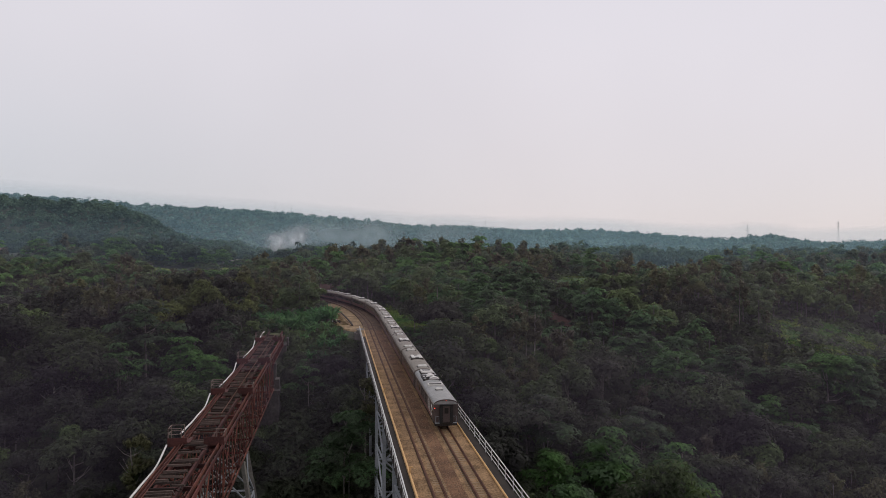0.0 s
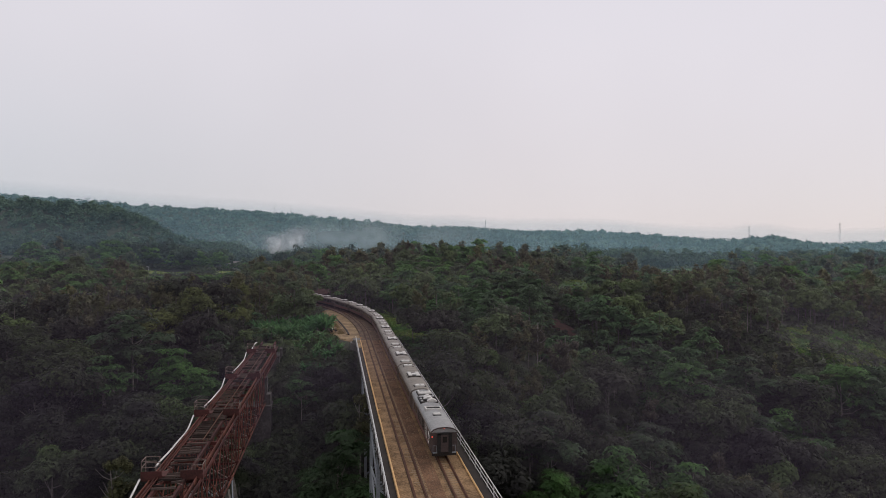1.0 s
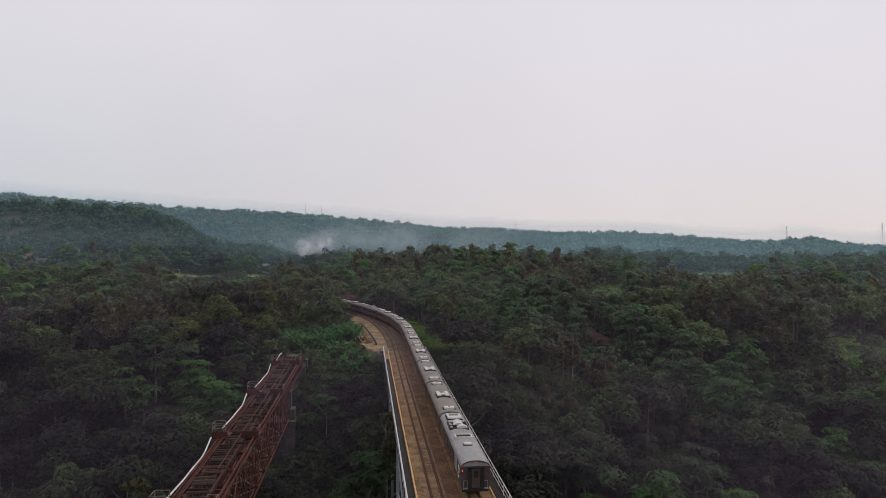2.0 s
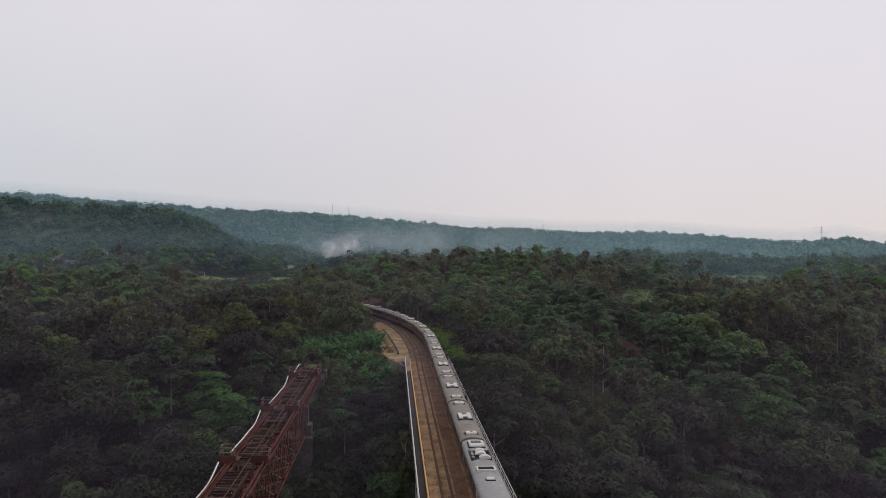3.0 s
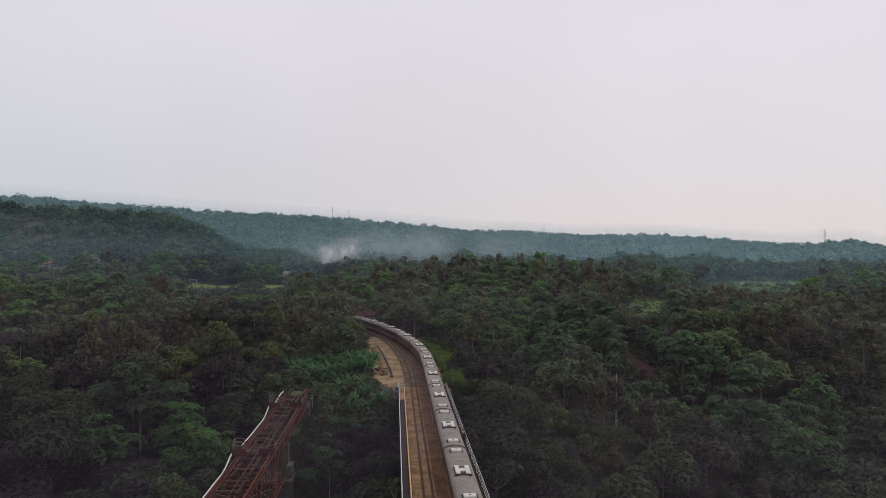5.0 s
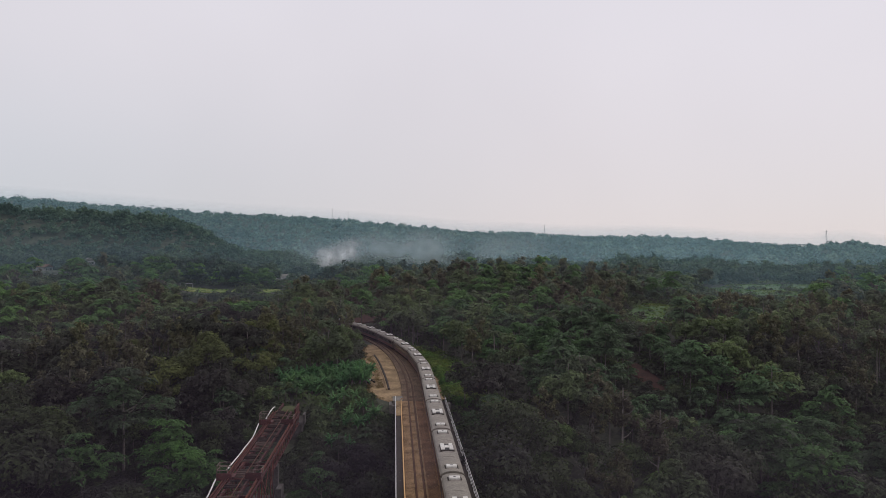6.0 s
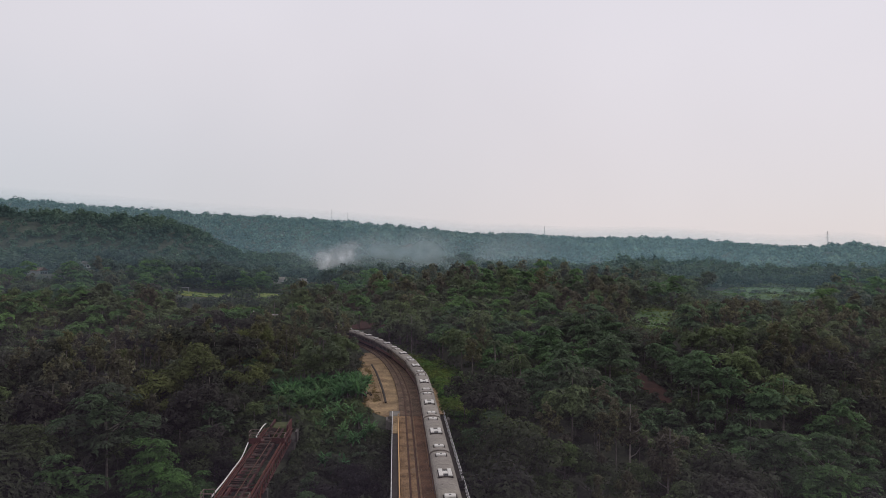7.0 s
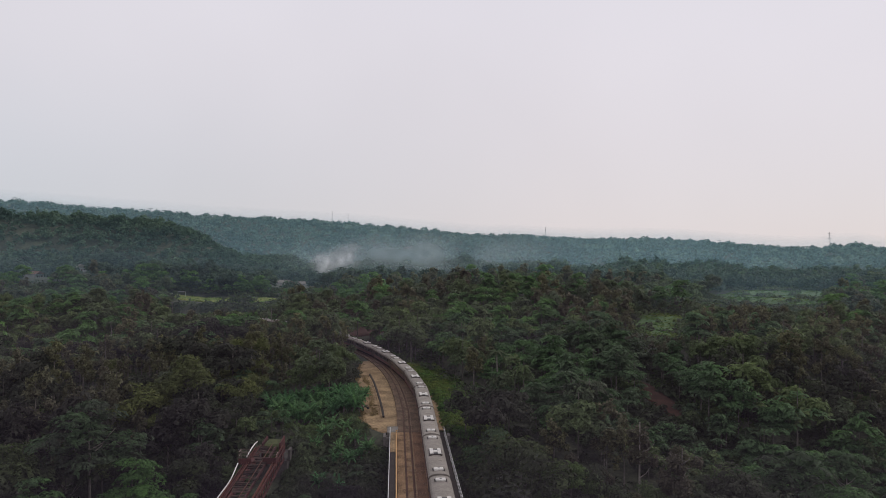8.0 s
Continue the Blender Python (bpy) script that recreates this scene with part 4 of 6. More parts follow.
def coach(label, last=False):
    car = thing("passenger_coach" if not last else "generator_coach", label, "train car", "cars of the train")
    body = part("body", car_body_mesh(), CAR_SIDE, car)
    top = Solid().sweep(roof_profile(), [((0, -CAR_LEN / 2, 0), (1, 0)), ((0, CAR_LEN / 2, 0), (1, 0))]).mesh("roof", ROOF_GREY if last else ROOF)
    part("roof", top, ROOF_GREY if last else ROOF, car)
    part("underframe", Solid().box(-1.2, 1.2, -6.0, 6.0, 0.45, 0.945).box(-1.3, 1.3, -9.9, 9.9, 0.8, 0.946), UNDER, car)
    for y in (-7.0, 7.0):
        bogie(car, y)
    for sy in (-1, 1):
        part("gangway", Solid().box(-0.62, 0.62, sy * 10.05, sy * 10.44, 1.05, 3.15), DARK, car)
    if not last:
        side_details(car, np.arange(-7.4, 7.5, 1.64))
        roof_ribs(car)
        ac_unit(car, 0.0, True)
        ac_unit(car, -8.2, False)
        ac_unit(car, 8.2, False)
        return car
    side_details(car, (-5.5, 6.0, 4.2))
    # louvre panels and grilles
    for sx in (-1, 1):
        for y in (-3.4, -2.2, -0.6, 0.6, 2.0):
            g = part("louvre_panel", Solid().box(sx * (CAR_W / 2 - 0.02), sx * (CAR_W / 2 + 0.02), y - 0.45, y + 0.45, 1.8, 2.9), UNDER, car)
            for z in np.arange(1.9, 2.85, 0.16):
                part("slat", Solid().box(sx * (CAR_W / 2 + 0.018), sx * (CAR_W / 2 + 0.045), y - 0.42, y + 0.42, z, z + 0.06), CAR_SIDE, g)
    # roof: a box vent, a radiator group under curved covers, a hatch and a small cowl
    u = part("air_unit", Solid().chamfer(-0.98, 0.98, 6.6, 8.9, 3.36, 3.80, 0.06), UNDER, car)
    part("cover", Solid().chamfer(-0.88, 0.88, 6.65, 7.55, 3.803, 4.02, 0.10), UNIT_WHITE, u, "pale cover plate")
    for x in (-0.74, 0.74):
        part("cover", Solid().chamfer(x - 0.14, x + 0.14, 7.56, 8.8, 3.803, 3.99, 0.05), UNIT_WHITE, u, "pale cover plate")
    part("fan_opening", Solid().box(-0.58, 0.58, 7.6, 8.75, 3.79, 3.83), DARK, u)
    for x in (-0.2, 0.2):
        part("slat", Solid().box(x - 0.03, x + 0.03, 7.65, 8.7, 3.835, 3.88), ROOF_GREY, u)
    u = part("radiator_group", Solid().chamfer(-1.15, 1.15, 2.2, 5.5, 3.34, 3.74, 0.1), UNDER, car)
    for x0, x1, ya, yb in ((-0.42, 0.62, 4.6, 5.35), (-0.55, 0.66, 3.55, 4.35), (-0.25, 1.0, 2.3, 3.0)):
        prof = [(x0 + (x1 - x0) * k / 8, 3.745 + 0.34 * math.sin(math.pi * (0.1 + 0.8 * k / 8))) for k in range(9)]
        part("cover", Solid().sweep([(x0, 3.74)] + prof + [(x1, 3.74)], [((0, ya, 0), (1, 0)), ((0, yb, 0), (1, 0))]), UNIT_WHITE, u, "pale curved cover")
    part("cover", Solid().chamfer(-1.02, -0.74, 2.6, 4.9, 3.742, 3.86, 0.04), ROOF_GREY, u)
    for ya in (3.2, 4.45):
        part("frame_bar", Solid().beam((-1.1, ya, 3.80), (1.1, ya, 3.80), 0.16, 0.2), DARK, u)
    for x in (-1.12, 1.08):
        part("frame_bar", Solid().beam((x, 2.3, 3.72), (x, 5.4, 3.72), 0.12, 0.22), DARK, u)
    h = Solid()
    for a in ((-1.0, 1.0, -1.75, -1.57), (-1.0, 1.0, -0.58, -0.42), (-1.0, -0.83, -1.57, -0.58), (0.83, 1.0, -1.57, -0.58)):
        h.box(a[0], a[1], a[2], a[3], 3.42, 3.84)
    hh = part("hatch", h, UNIT_WHITE, car)
    part("grille", Solid().box(-0.83, 0.83, -1.57, -0.58, 3.42, 3.765), DARK, hh)
    for y in (-1.3, -1.07, -0.84):
        part("slat", Solid().box(-0.83, 0.83, y - 0.025, y + 0.025, 3.766, 3.785), UNDER, hh)
    cw = part("cowl", Solid().chamfer(-0.42, 0.42, -4.7, -4.15, 3.80, 3.95, 0.06), UNIT_WHITE, car)
    part("base_rim", Solid().box(-0.48, 0.48, -4.78, -4.08, 3.5, 3.795), DARK, cw)
    # pale stripes and a looped mark on the sides near the rear
    for sx in (-1, 1):
        xa, xb = sx * (CAR_W / 2 + 0.003), sx * (CAR_W / 2 + 0.018)
        for y in (-6.4, -5.75, -5.1):
            part("stripe", Solid().box(xa, xb, y - 0.10, y + 0.10, 1.55, 2.95), UNIT_WHITE, car, "pale upright stripe")
        loop = [(sx * (CAR_W / 2 + 0.01), -8.4 + 0.5 * math.sin(2 * t), 1.5 + 1.25 * t / 3.6) for t in np.linspace(0, 3.6, 12)]
        part("stripe", Solid().tube(loop, 0.07, 6), UNIT_WHITE, car, "pale looped mark")
    # rear end: recessed door, steps, buffers and lamps
    ry = -CAR_LEN / 2
    part("end_plate", Solid().box(-CAR_W / 2 + 0.03, CAR_W / 2 - 0.03, ry - 0.06, ry - 0.002, 1.0, 3.12), CAR_END, car)
    door = part("end_door", Solid().box(-0.42, 0.42, ry - 0.46, ry - 0.40, 1.1, 3.0), CAR_END, car)
    part("pane", Solid().box(-0.24, 0.24, ry - 0.475, ry - 0.462, 2.15, 2.8), GLASS, door)
    part("door_frame", Solid().box(-0.82, -0.46, ry - 0.5, ry - 0.40, 1.0, 3.15).box(0.46, 0.82, ry - 0.5, ry - 0.40, 1.0, 3.15).box(-0.82, 0.82, ry - 0.5, ry - 0.40, 3.02, 3.2), DARK, car)
    part("buffer_beam", Solid().box(-1.35, 1.35, ry - 0.1, ry + 0.1, 0.6, 0.99), UNDER, car)
    for x in (-1.05, 1.05):
        part("hand_bar", Solid().beam((x - 0.2, ry - 0.12, 1.0), (x - 0.2, ry - 0.12, 1.75), 0.035).beam((x + 0.2, ry - 0.12, 1.0), (x + 0.2, ry - 0.12, 1.75), 0.035).beam((x - 0.2, ry - 0.12, 1.73), (x + 0.2, ry - 0.12, 1.73), 0.035), GREY_STEEL, car)
        part("step", Solid().box(x - 0.25, x + 0.25, ry - 0.3, ry - 0.05, 0.92, 1.0), GREY_STEEL, car)
        part("tail_lamp", Solid().tube([(x * 1.30, ry - 0.15, 2.72), (x * 1.30, ry - 0.05, 2.72)], 0.06 if x < 0 else 0.05, 10), TAIL_RED if x < 0 else DARK, car)
    part("roof_lamp", Solid().tube([(0, ry - 0.12, 3.60), (0, ry + 0.0, 3.60)], 0.045, 10), TAIL_RED, car)
    part("end_rim", Solid().sweep([(x, roof_z(x) - 0.10) for x in np.linspace(-1.44, 1.44, 13)] + [(x, roof_z(x) + 0.03) for x in np.linspace(1.44, -1.44, 13)], [((0, ry - 0.09, 0), (1, 0)), ((0, ry - 0.001, 0), (1, 0))]), CAR_END, car)
    return car


def car_pose(i):
    s0 = TRAIN_REAR + CAR_LEN / 2 + i * CAR_PITCH
    a, b = line(s0 - 7.0)[0], line(s0 + 7.0)[0]
    m = (a + b) / 2
    return pose(m.x, m.y, 0, 0, 0, -math.degrees(math.atan2(b.x - a.x, b.y - a.y)))


rear_car = coach("grey-roofed generator car at the train's rear with red tail lamp", True)
rear_car.matrix_basis = car_pose(0)
first = coach("brown-sided passenger coach with dusty grey roof and pale air units")
first.matrix_basis = car_pose(1)
for i in range(2, 16):
    copy_thing(first, car_pose(i))


# ---- vegetation ----
def leaf_quads(rng, centres, normals, size, stretch=1.5, soft=None):
    """Leaf sprays: one pointed spray at each centre, lying across its normal and shaded along soft, the crown's own surface."""
    n = len(centres)
    nrm = normals / np.maximum(np.linalg.norm(normals, axis=1, keepdims=True), 1e-6)
    ref = rng.normal(size=(n, 3))
    u = np.cross(nrm, ref)
    u /= np.maximum(np.linalg.norm(u, axis=1, keepdims=True), 1e-6)
    w = np.cross(nrm, u)
    s = (size * rng.uniform(0.65, 1.35, n))[:, None]
    droop = nrm * s * 0.22
    v = np.stack([centres - u * s * stretch * 0.5 - droop, centres + w * s * 0.55, centres + u * s * stretch * 0.5 - droop], 1)
    f = np.arange(n * 3).reshape(n, 3)[:, ::-1]
    soft = nrm if soft is None else soft + 0.30 * nrm
    soft = soft / np.maximum(np.linalg.norm(soft, axis=1, keepdims=True), 1e-6)
    return v.reshape(-1, 3), f, np.repeat(soft, 3, axis=0)


def crown_round(seed, r, h, base, n, size):
    """A broad crown of uneven lobes; leaves lie mostly on the lobes' upper sides."""
    rng = np.random.default_rng(seed)
    lobes = []
    for k in range(rng.integers(9, 14)):
        a, d = rng.uniform(0, 2 * np.pi), r * math.sqrt(rng.uniform(0.02, 0.75))
        lr = r * rng.uniform(0.26, 0.48)
        top = base + h * (1.12 - 0.60 * (d / r) ** 2) * rng.uniform(0.58, 1.0)
        lobes.append((d * math.cos(a), d * math.sin(a), top - lr * 0.75, lr))
    w = np.array([l[3] ** 2 for l in lobes])
    pick = rng.choice(len(lobes), n, p=w / w.sum())
    L = np.array(lobes)[pick]
    d = rng.normal(size=(n, 3))
    d[:, 2] = np.abs(d[:, 2]) * 1.1 - 0.35
    d /= np.linalg.norm(d, axis=1, keepdims=True)
    c = L[:, :3] + d * L[:, 3:4] * np.array([1, 1, 0.75]) * rng.uniform(0.62, 1.14, (n, 1))
    out = d * 0.85 + np.array([0, 0, 0.5])
    return leaf_quads(rng, c, out + rng.normal(scale=0.34, size=(n, 3)), size, 1.5, out)


def crown_tiers(seed, r, h, base, n, size):
    """A layered crown of flat feathery plates."""
    rng = np.random.default_rng(seed)
    plates = []
    for k in range(rng.integers(9, 14)):
        t = rng.uniform(0.15, 1.0)
        a, d = rng.uniform(0, 2 * np.pi), r * rng.uniform(0.15, 0.85) * (1.15 - 0.75 * t)
        plates.append((d * math.cos(a), d * math.sin(a), base + h * t, r * rng.uniform(0.28, 0.5) * (1.15 - 0.35 * t)))
    w = np.array([p[3] ** 2 for p in plates])
    pick = rng.choice(len(plates), n, p=w / w.sum())
    P = np.array(plates)[pick]
    a, q = rng.uniform(0, 2 * np.pi, n), np.sqrt(rng.uniform(0, 1, n))
    q = q * (1 + 0.22 * np.sin(a * 5 + pick))
    c = np.stack([P[:, 0] + P[:, 3] * q * np.cos(a), P[:, 1] + P[:, 3] * q * np.sin(a), P[:, 2] - 0.28 * P[:, 3] * q ** 2 + rng.normal(scale=0.12, size=n)], 1)
    out = np.stack([0.7 * q * np.cos(a), 0.7 * q * np.sin(a), np.ones(n)], 1)
    return leaf_quads(rng, c, out + rng.normal(scale=0.25, size=(n, 3)), size, 1.8, out)


def crown_open(seed, r, h, base, n, size):
    """A thin upright crown with gaps."""
    rng = np.random.default_rng(seed)
    tufts = []
    for k in range(rng.integers(10, 15)):
        t = rng.uniform(0, 1)
        a, d = rng.uniform(0, 2 * np.pi), r * rng.uniform(0.1, 0.9) * (1 - 0.5 * t)
        tufts.append((d * math.cos(a), d * math.sin(a), base + h * t, r * rng.uniform(0.18, 0.34)))
    P = np.array(tufts)[rng.choice(len(tufts), n)]
    d = rng.normal(size=(n, 3))
    d /= np.linalg.norm(d, axis=1, keepdims=True)
    c = P[:, :3] + d * P[:, 3:4] * rng.uniform(0.3, 1.1, (n, 1))
    out = d * 0.8 + np.array([0, 0, 0.5])
    return leaf_quads(rng, c, out + rng.normal(scale=0.4, size=(n, 3)), size, 1.5, out)


def crown_shrub(seed, r, h, base, n, size):
    rng = np.random.default_rng(seed)
    a, q = rng.uniform(0, 2 * np.pi, n), np.sqrt(rng.uniform(0, 1, n))
    lump = 0.7 + 0.3 * np.sin(a * 3 + seed) * np.cos(q * 5 + seed)
    c = np.stack([r * q * np.cos(a), r * q * np.sin(a), base + h * lump * np.sqrt(np.maximum(0.05, 1 - q ** 2))], 1) + rng.normal(scale=0.15, size=(n, 3))
    out = np.stack([q * np.cos(a), q * np.sin(a), np.full(n, 0.8)], 1)
    return leaf_quads(rng, c, out + rng.normal(scale=0.4, size=(n, 3)), size, 1.5, out)


def trunk_solid(seed, height, radius, spread, limbs):
    """A tapered, slightly leaning trunk that forks into limbs."""
    rng = random.Random(seed)
    lean = (rng.uniform(-0.5, 0.5), rng.uniform(-0.5, 0.5))
    pts = [(lean[0] * u * u, lean[1] * u * u, -1.2 + (height + 1.2) * u) for u in (0, 0.15, 0.5, 1.0)]
    s = Solid().tube(pts, [radius * 1.35, radius, radius * 0.75, radius * 0.4], 7)
    for k in range(limbs):
        a, z = rng.uniform(0, 6.28), height * rng.uniform(0.45, 0.9)
        u = (z + 1.2) / (height + 1.2)
        p = Vector((lean[0] * u * u, lean[1] * u * u, z))
        e = p + Vector((math.cos(a) * spread, math.sin(a) * spread, spread * rng.uniform(0.5, 1.0)))
        s.tube([p, (p + e) / 2 + Vector((0, 0, -0.15 * spread)), e], [radius * 0.45, radius * 0.3, radius * 0.12], 5)
    return s


def palm_leaves(seed, height, n=15, reach=3.2, wide=0.75, lift=0.55, sag=0.75):
    """Arching fronds, each a ribbon folded along its rib."""
    rng = np.random.default_rng(seed)
    vs, fs, k = [], [], 0
    for i in range(n):
        a = 2 * np.pi * i / n + rng.uniform(-0.2, 0.2)
        up = rng.uniform(0.1, 1.0)
        prev = None
        for j, u in enumerate(np.linspace(0, 1, 6)):
            d = reach * u * (0.75 + 0.25 * rng.uniform())
            z = height + up * reach * lift * u - reach * sag * u * u
            wd = wide * (0.25 + math.sin(math.pi * min(1, 0.12 + 0.85 * u)) * 0.75) * (1 - 0.4 * u)
            c = np.array([math.cos(a) * d, math.sin(a) * d, z])
            side = np.array([-math.sin(a), math.cos(a), 0]) * wd * 0.5
            row = [c - side - [0, 0, wd * 0.28], c, c + side - [0, 0, wd * 0.28]]
            vs += row
            if prev is not None:
                fs += [(prev, prev + 1, k + 1, k), (prev + 1, prev + 2, k + 2, k + 1)]
            prev = k
            k += 3
    return np.array(vs), np.array(fs)


def banana_leaves(seed):
    rng = np.random.default_rng(seed)
    vs, fs, k = [], [], 0
    for st in range(3):
        ox, oy, h = rng.uniform(-0.7, 0.7), rng.uniform(-0.7, 0.7), rng.uniform(1.4, 2.6)
        v, f = palm_leaves(seed * 7 + st, h, 8, rng.uniform(1.5, 2.3), 0.56, 2.0, 0.8)
        v = v + np.array([ox, oy, 0])
        vs.append(v)
        fs.append(f + k)
        k += len(v)
    return np.concatenate(vs), np.concatenate(fs)


# one (crown, trunk, name, label, category) per kind and variant
KINDS = {}


def make_kind(key, name, label, category, variants):
    KINDS[key] = []
    for crown, leaf, trunk in variants:
        t = thing(name, label, category, name.replace("_", " ") + "s of the valley")
        part("trunk", trunk, BARK, t)
        part("crown", joined("crown", [crown[0]], [crown[1]], leaf, [crown[2]] if len(crown) > 2 else None), leaf, t)
        KINDS[key].append([t, False])


make_kind("round", "broadleaf_tree", "dense dark green broadleaf tree on the valley slope", "tree",
          [(crown_round(11 + i, 4.4 + 0.5 * i, 6.5 + 0.6 * i, 4.0, 2250, 0.48), LEAF, trunk_solid(11 + i, 7.0, 0.2, 2.2, 6)) for i in range(4)])
make_kind("shade", "broadleaf_tree", "very dark green broadleaf tree, valley shade put into its colour", "tree",
          [(crown_round(15 + i, 4.6 + 0.5 * i, 7.0 + 0.6 * i, 3.5, 2250, 0.48), LEAF_SHADED, trunk_solid(15 + i, 7.0, 0.2, 2.2, 6)) for i in range(3)])
make_kind("yellow", "broadleaf_tree", "yellowish green broadleaf tree among darker woods", "tree",
          [(crown_round(19 + i, 4.8, 7.5, 3.5, 1900, 0.5), LEAF_YELLOW, trunk_solid(19 + i, 7.0, 0.2, 2.2, 6)) for i in range(2)])
make_kind("tiers", "albizia_tree", "tree with layered feathery mid green crown", "tree",
          [(crown_tiers(31 + i, 5.0 + 0.4 * i, 5.5 + 0.8 * i, 6.0, 2100, 0.45), LEAF_FEATHER, trunk_solid(31 + i, 9.5, 0.17, 2.6, 7)) for i in range(4)])
make_kind("open", "slender_tree", "slender pale-trunked tree with thin brownish crown", "tree",
          [(crown_open(51 + i, 3.0 + 0.3 * i, 6.5, 6.0, 1200, 0.40), LEAF_DRY, trunk_solid(51 + i, 12.0, 0.15, 1.9, 9)) for i in range(3)])


def palm_trunk(seed, h):
    rng = random.Random(seed)
    lx, ly = rng.uniform(-0.8, 0.8), rng.uniform(-0.8, 0.8)
    return Solid().tube([(-lx, -ly, -1), (-lx * 0.5, -ly * 0.5, h * 0.35), (-lx * 0.1, -ly * 0.1, h * 0.75), (0, 0, h)], [0.24, 0.16, 0.13, 0.12], 7)


make_kind("palm", "coconut_palm", "tall coconut palm with arching fronds", "palm tree",
          [(palm_leaves(71 + i, 10.5 + i), LEAF, palm_trunk(71 + i, 10.5 + i)) for i in range(2)])
make_kind("banana", "banana_plant", "bright green banana clump with long arching leaves", "banana plant",
          [(banana_leaves(81 + i), LEAF_BANANA, Solid().tube([(0, 0, -0.8), (0.1, 0, 0.8), (0.15, 0.05, 1.7)], [0.2, 0.16, 0.1], 7)) for i in range(3)])


def plant(key, i, x, y, s, turn, lift=0.0):
    """Stands one tree of a kind on the ground: the first use moves the model itself, later uses copy it."""
    slot = KINDS[key][i % len(KINDS[key])]
    m = pose(x, y, float(ground(x, y)) + lift, 0, 0, turn)
    ob = slot[0] if not slot[1] else copy_thing(slot[0], m)
    ob.scale = (1, 1, 1)
    ob.matrix_basis = m @ Matrix.Diagonal((s, s, s, 1))
    slot[1] = True


def soil_span(x, y, rx, ry):
    """How far a place lies from the middle of the soil cut, 1 at the rim of an oval shaped to fit the camera's view."""
    return math.hypot((x - 65.4) / rx, (y - 219.0) / ry)


def oval(x, y, field, margin=0.0):
    """Whether a place lies on a field given as centre, half width, half length and turn."""
    cx, cy, rx, ry, turn = field
    c, sn = math.cos(math.radians(turn)), math.sin(math.radians(turn))
    u, w = x - cx, y - cy
    return ((u * c + w * sn) / (rx + margin)) ** 2 + ((w * c - u * sn) / (ry + margin)) ** 2 < 1


PITCH, CROP_FIELD, SMALL_MEADOW, CLEARING = (-98, 450, 37, 15, -30), (246, 482, 36, 84, -28), (114, 333, 15, 31, -20), (166, 211, 34, 22, 22)
SOIL_BANK = (-11, 323, 13, 5, -48)
FIELDS = (PITCH, CROP_FIELD, SMALL_MEADOW, CLEARING, SOIL_BANK)


def clear_of(x, y):
    """Whether a tree may stand here: off line, bridges, clearings and camera sight lines."""
    d = float(track_distance(x, y))
    if y > BRIDGE_END - 6 and -13.5 - 3.5 * math.exp(-((y - 215) / 30) ** 2) + 9 * float(smooth(y, 248, 268)) < d < 7.5:
        return False
    if y > 186 and y < 262 and 0 < d < 15:
        return False
    if y <= BRIDGE_END + 2 and -3.5 < x < 14 and y > 150:
        return False
    if -27.5 < x < -14.5 and 140 < y < 181:
        return False
    if -21 < x < -9.5 and 116 < y < 147:
        return False
    if ((x + 14.5) / 12.5) ** 2 + ((y - 207) / 9.5) ** 2 < 1:
        return False
    if any(oval(x, y, field, 2.0) for field in FIELDS):
        return False
    # the second oval keeps the camera's view of the cut open
    if soil_span(x, y, 4.6, 18) < 1 or soil_span(x + 5, y + 16, 3.6, 10) < 1:
        return False
    az, r = math.degrees(math.atan2(x, y - 52)), math.hypot(x, y - 52)
    if 24.8 < az < 31.0 and 412 < r < 440 or -17.2 < az < -10.0 and 370 < r < 412:
        return False
    return True


# sectors kept low so the camera sees over them: bearing from, bearing to, how far they reach, canopy height there
SIGHT_SECTORS = [(-18.0, -9.3, 385, 1.5), (24.2, 32.8, 420, 4.5), (18.9, 24.0, 280, 2.0), (19.0, 23.4, 165, -3.0), (38.0, 51.0, 200, -10.0), (-11.2, -9.0, 310, 3.0),
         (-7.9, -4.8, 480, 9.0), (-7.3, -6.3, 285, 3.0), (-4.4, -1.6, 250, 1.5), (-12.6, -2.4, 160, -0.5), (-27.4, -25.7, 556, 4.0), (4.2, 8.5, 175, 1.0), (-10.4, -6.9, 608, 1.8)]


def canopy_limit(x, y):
    """The highest a tree may reach here without blocking the camera's view."""
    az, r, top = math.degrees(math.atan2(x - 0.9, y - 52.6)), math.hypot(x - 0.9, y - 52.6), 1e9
    for a, b, far, z in SIGHT_SECTORS:
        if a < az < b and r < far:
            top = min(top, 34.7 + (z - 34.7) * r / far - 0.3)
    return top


def in_view(x, y):
    # only bearings that the camera takes in are planted
    az = math.degrees(math.atan2(x, y - 2))
    return -32 < az < 44


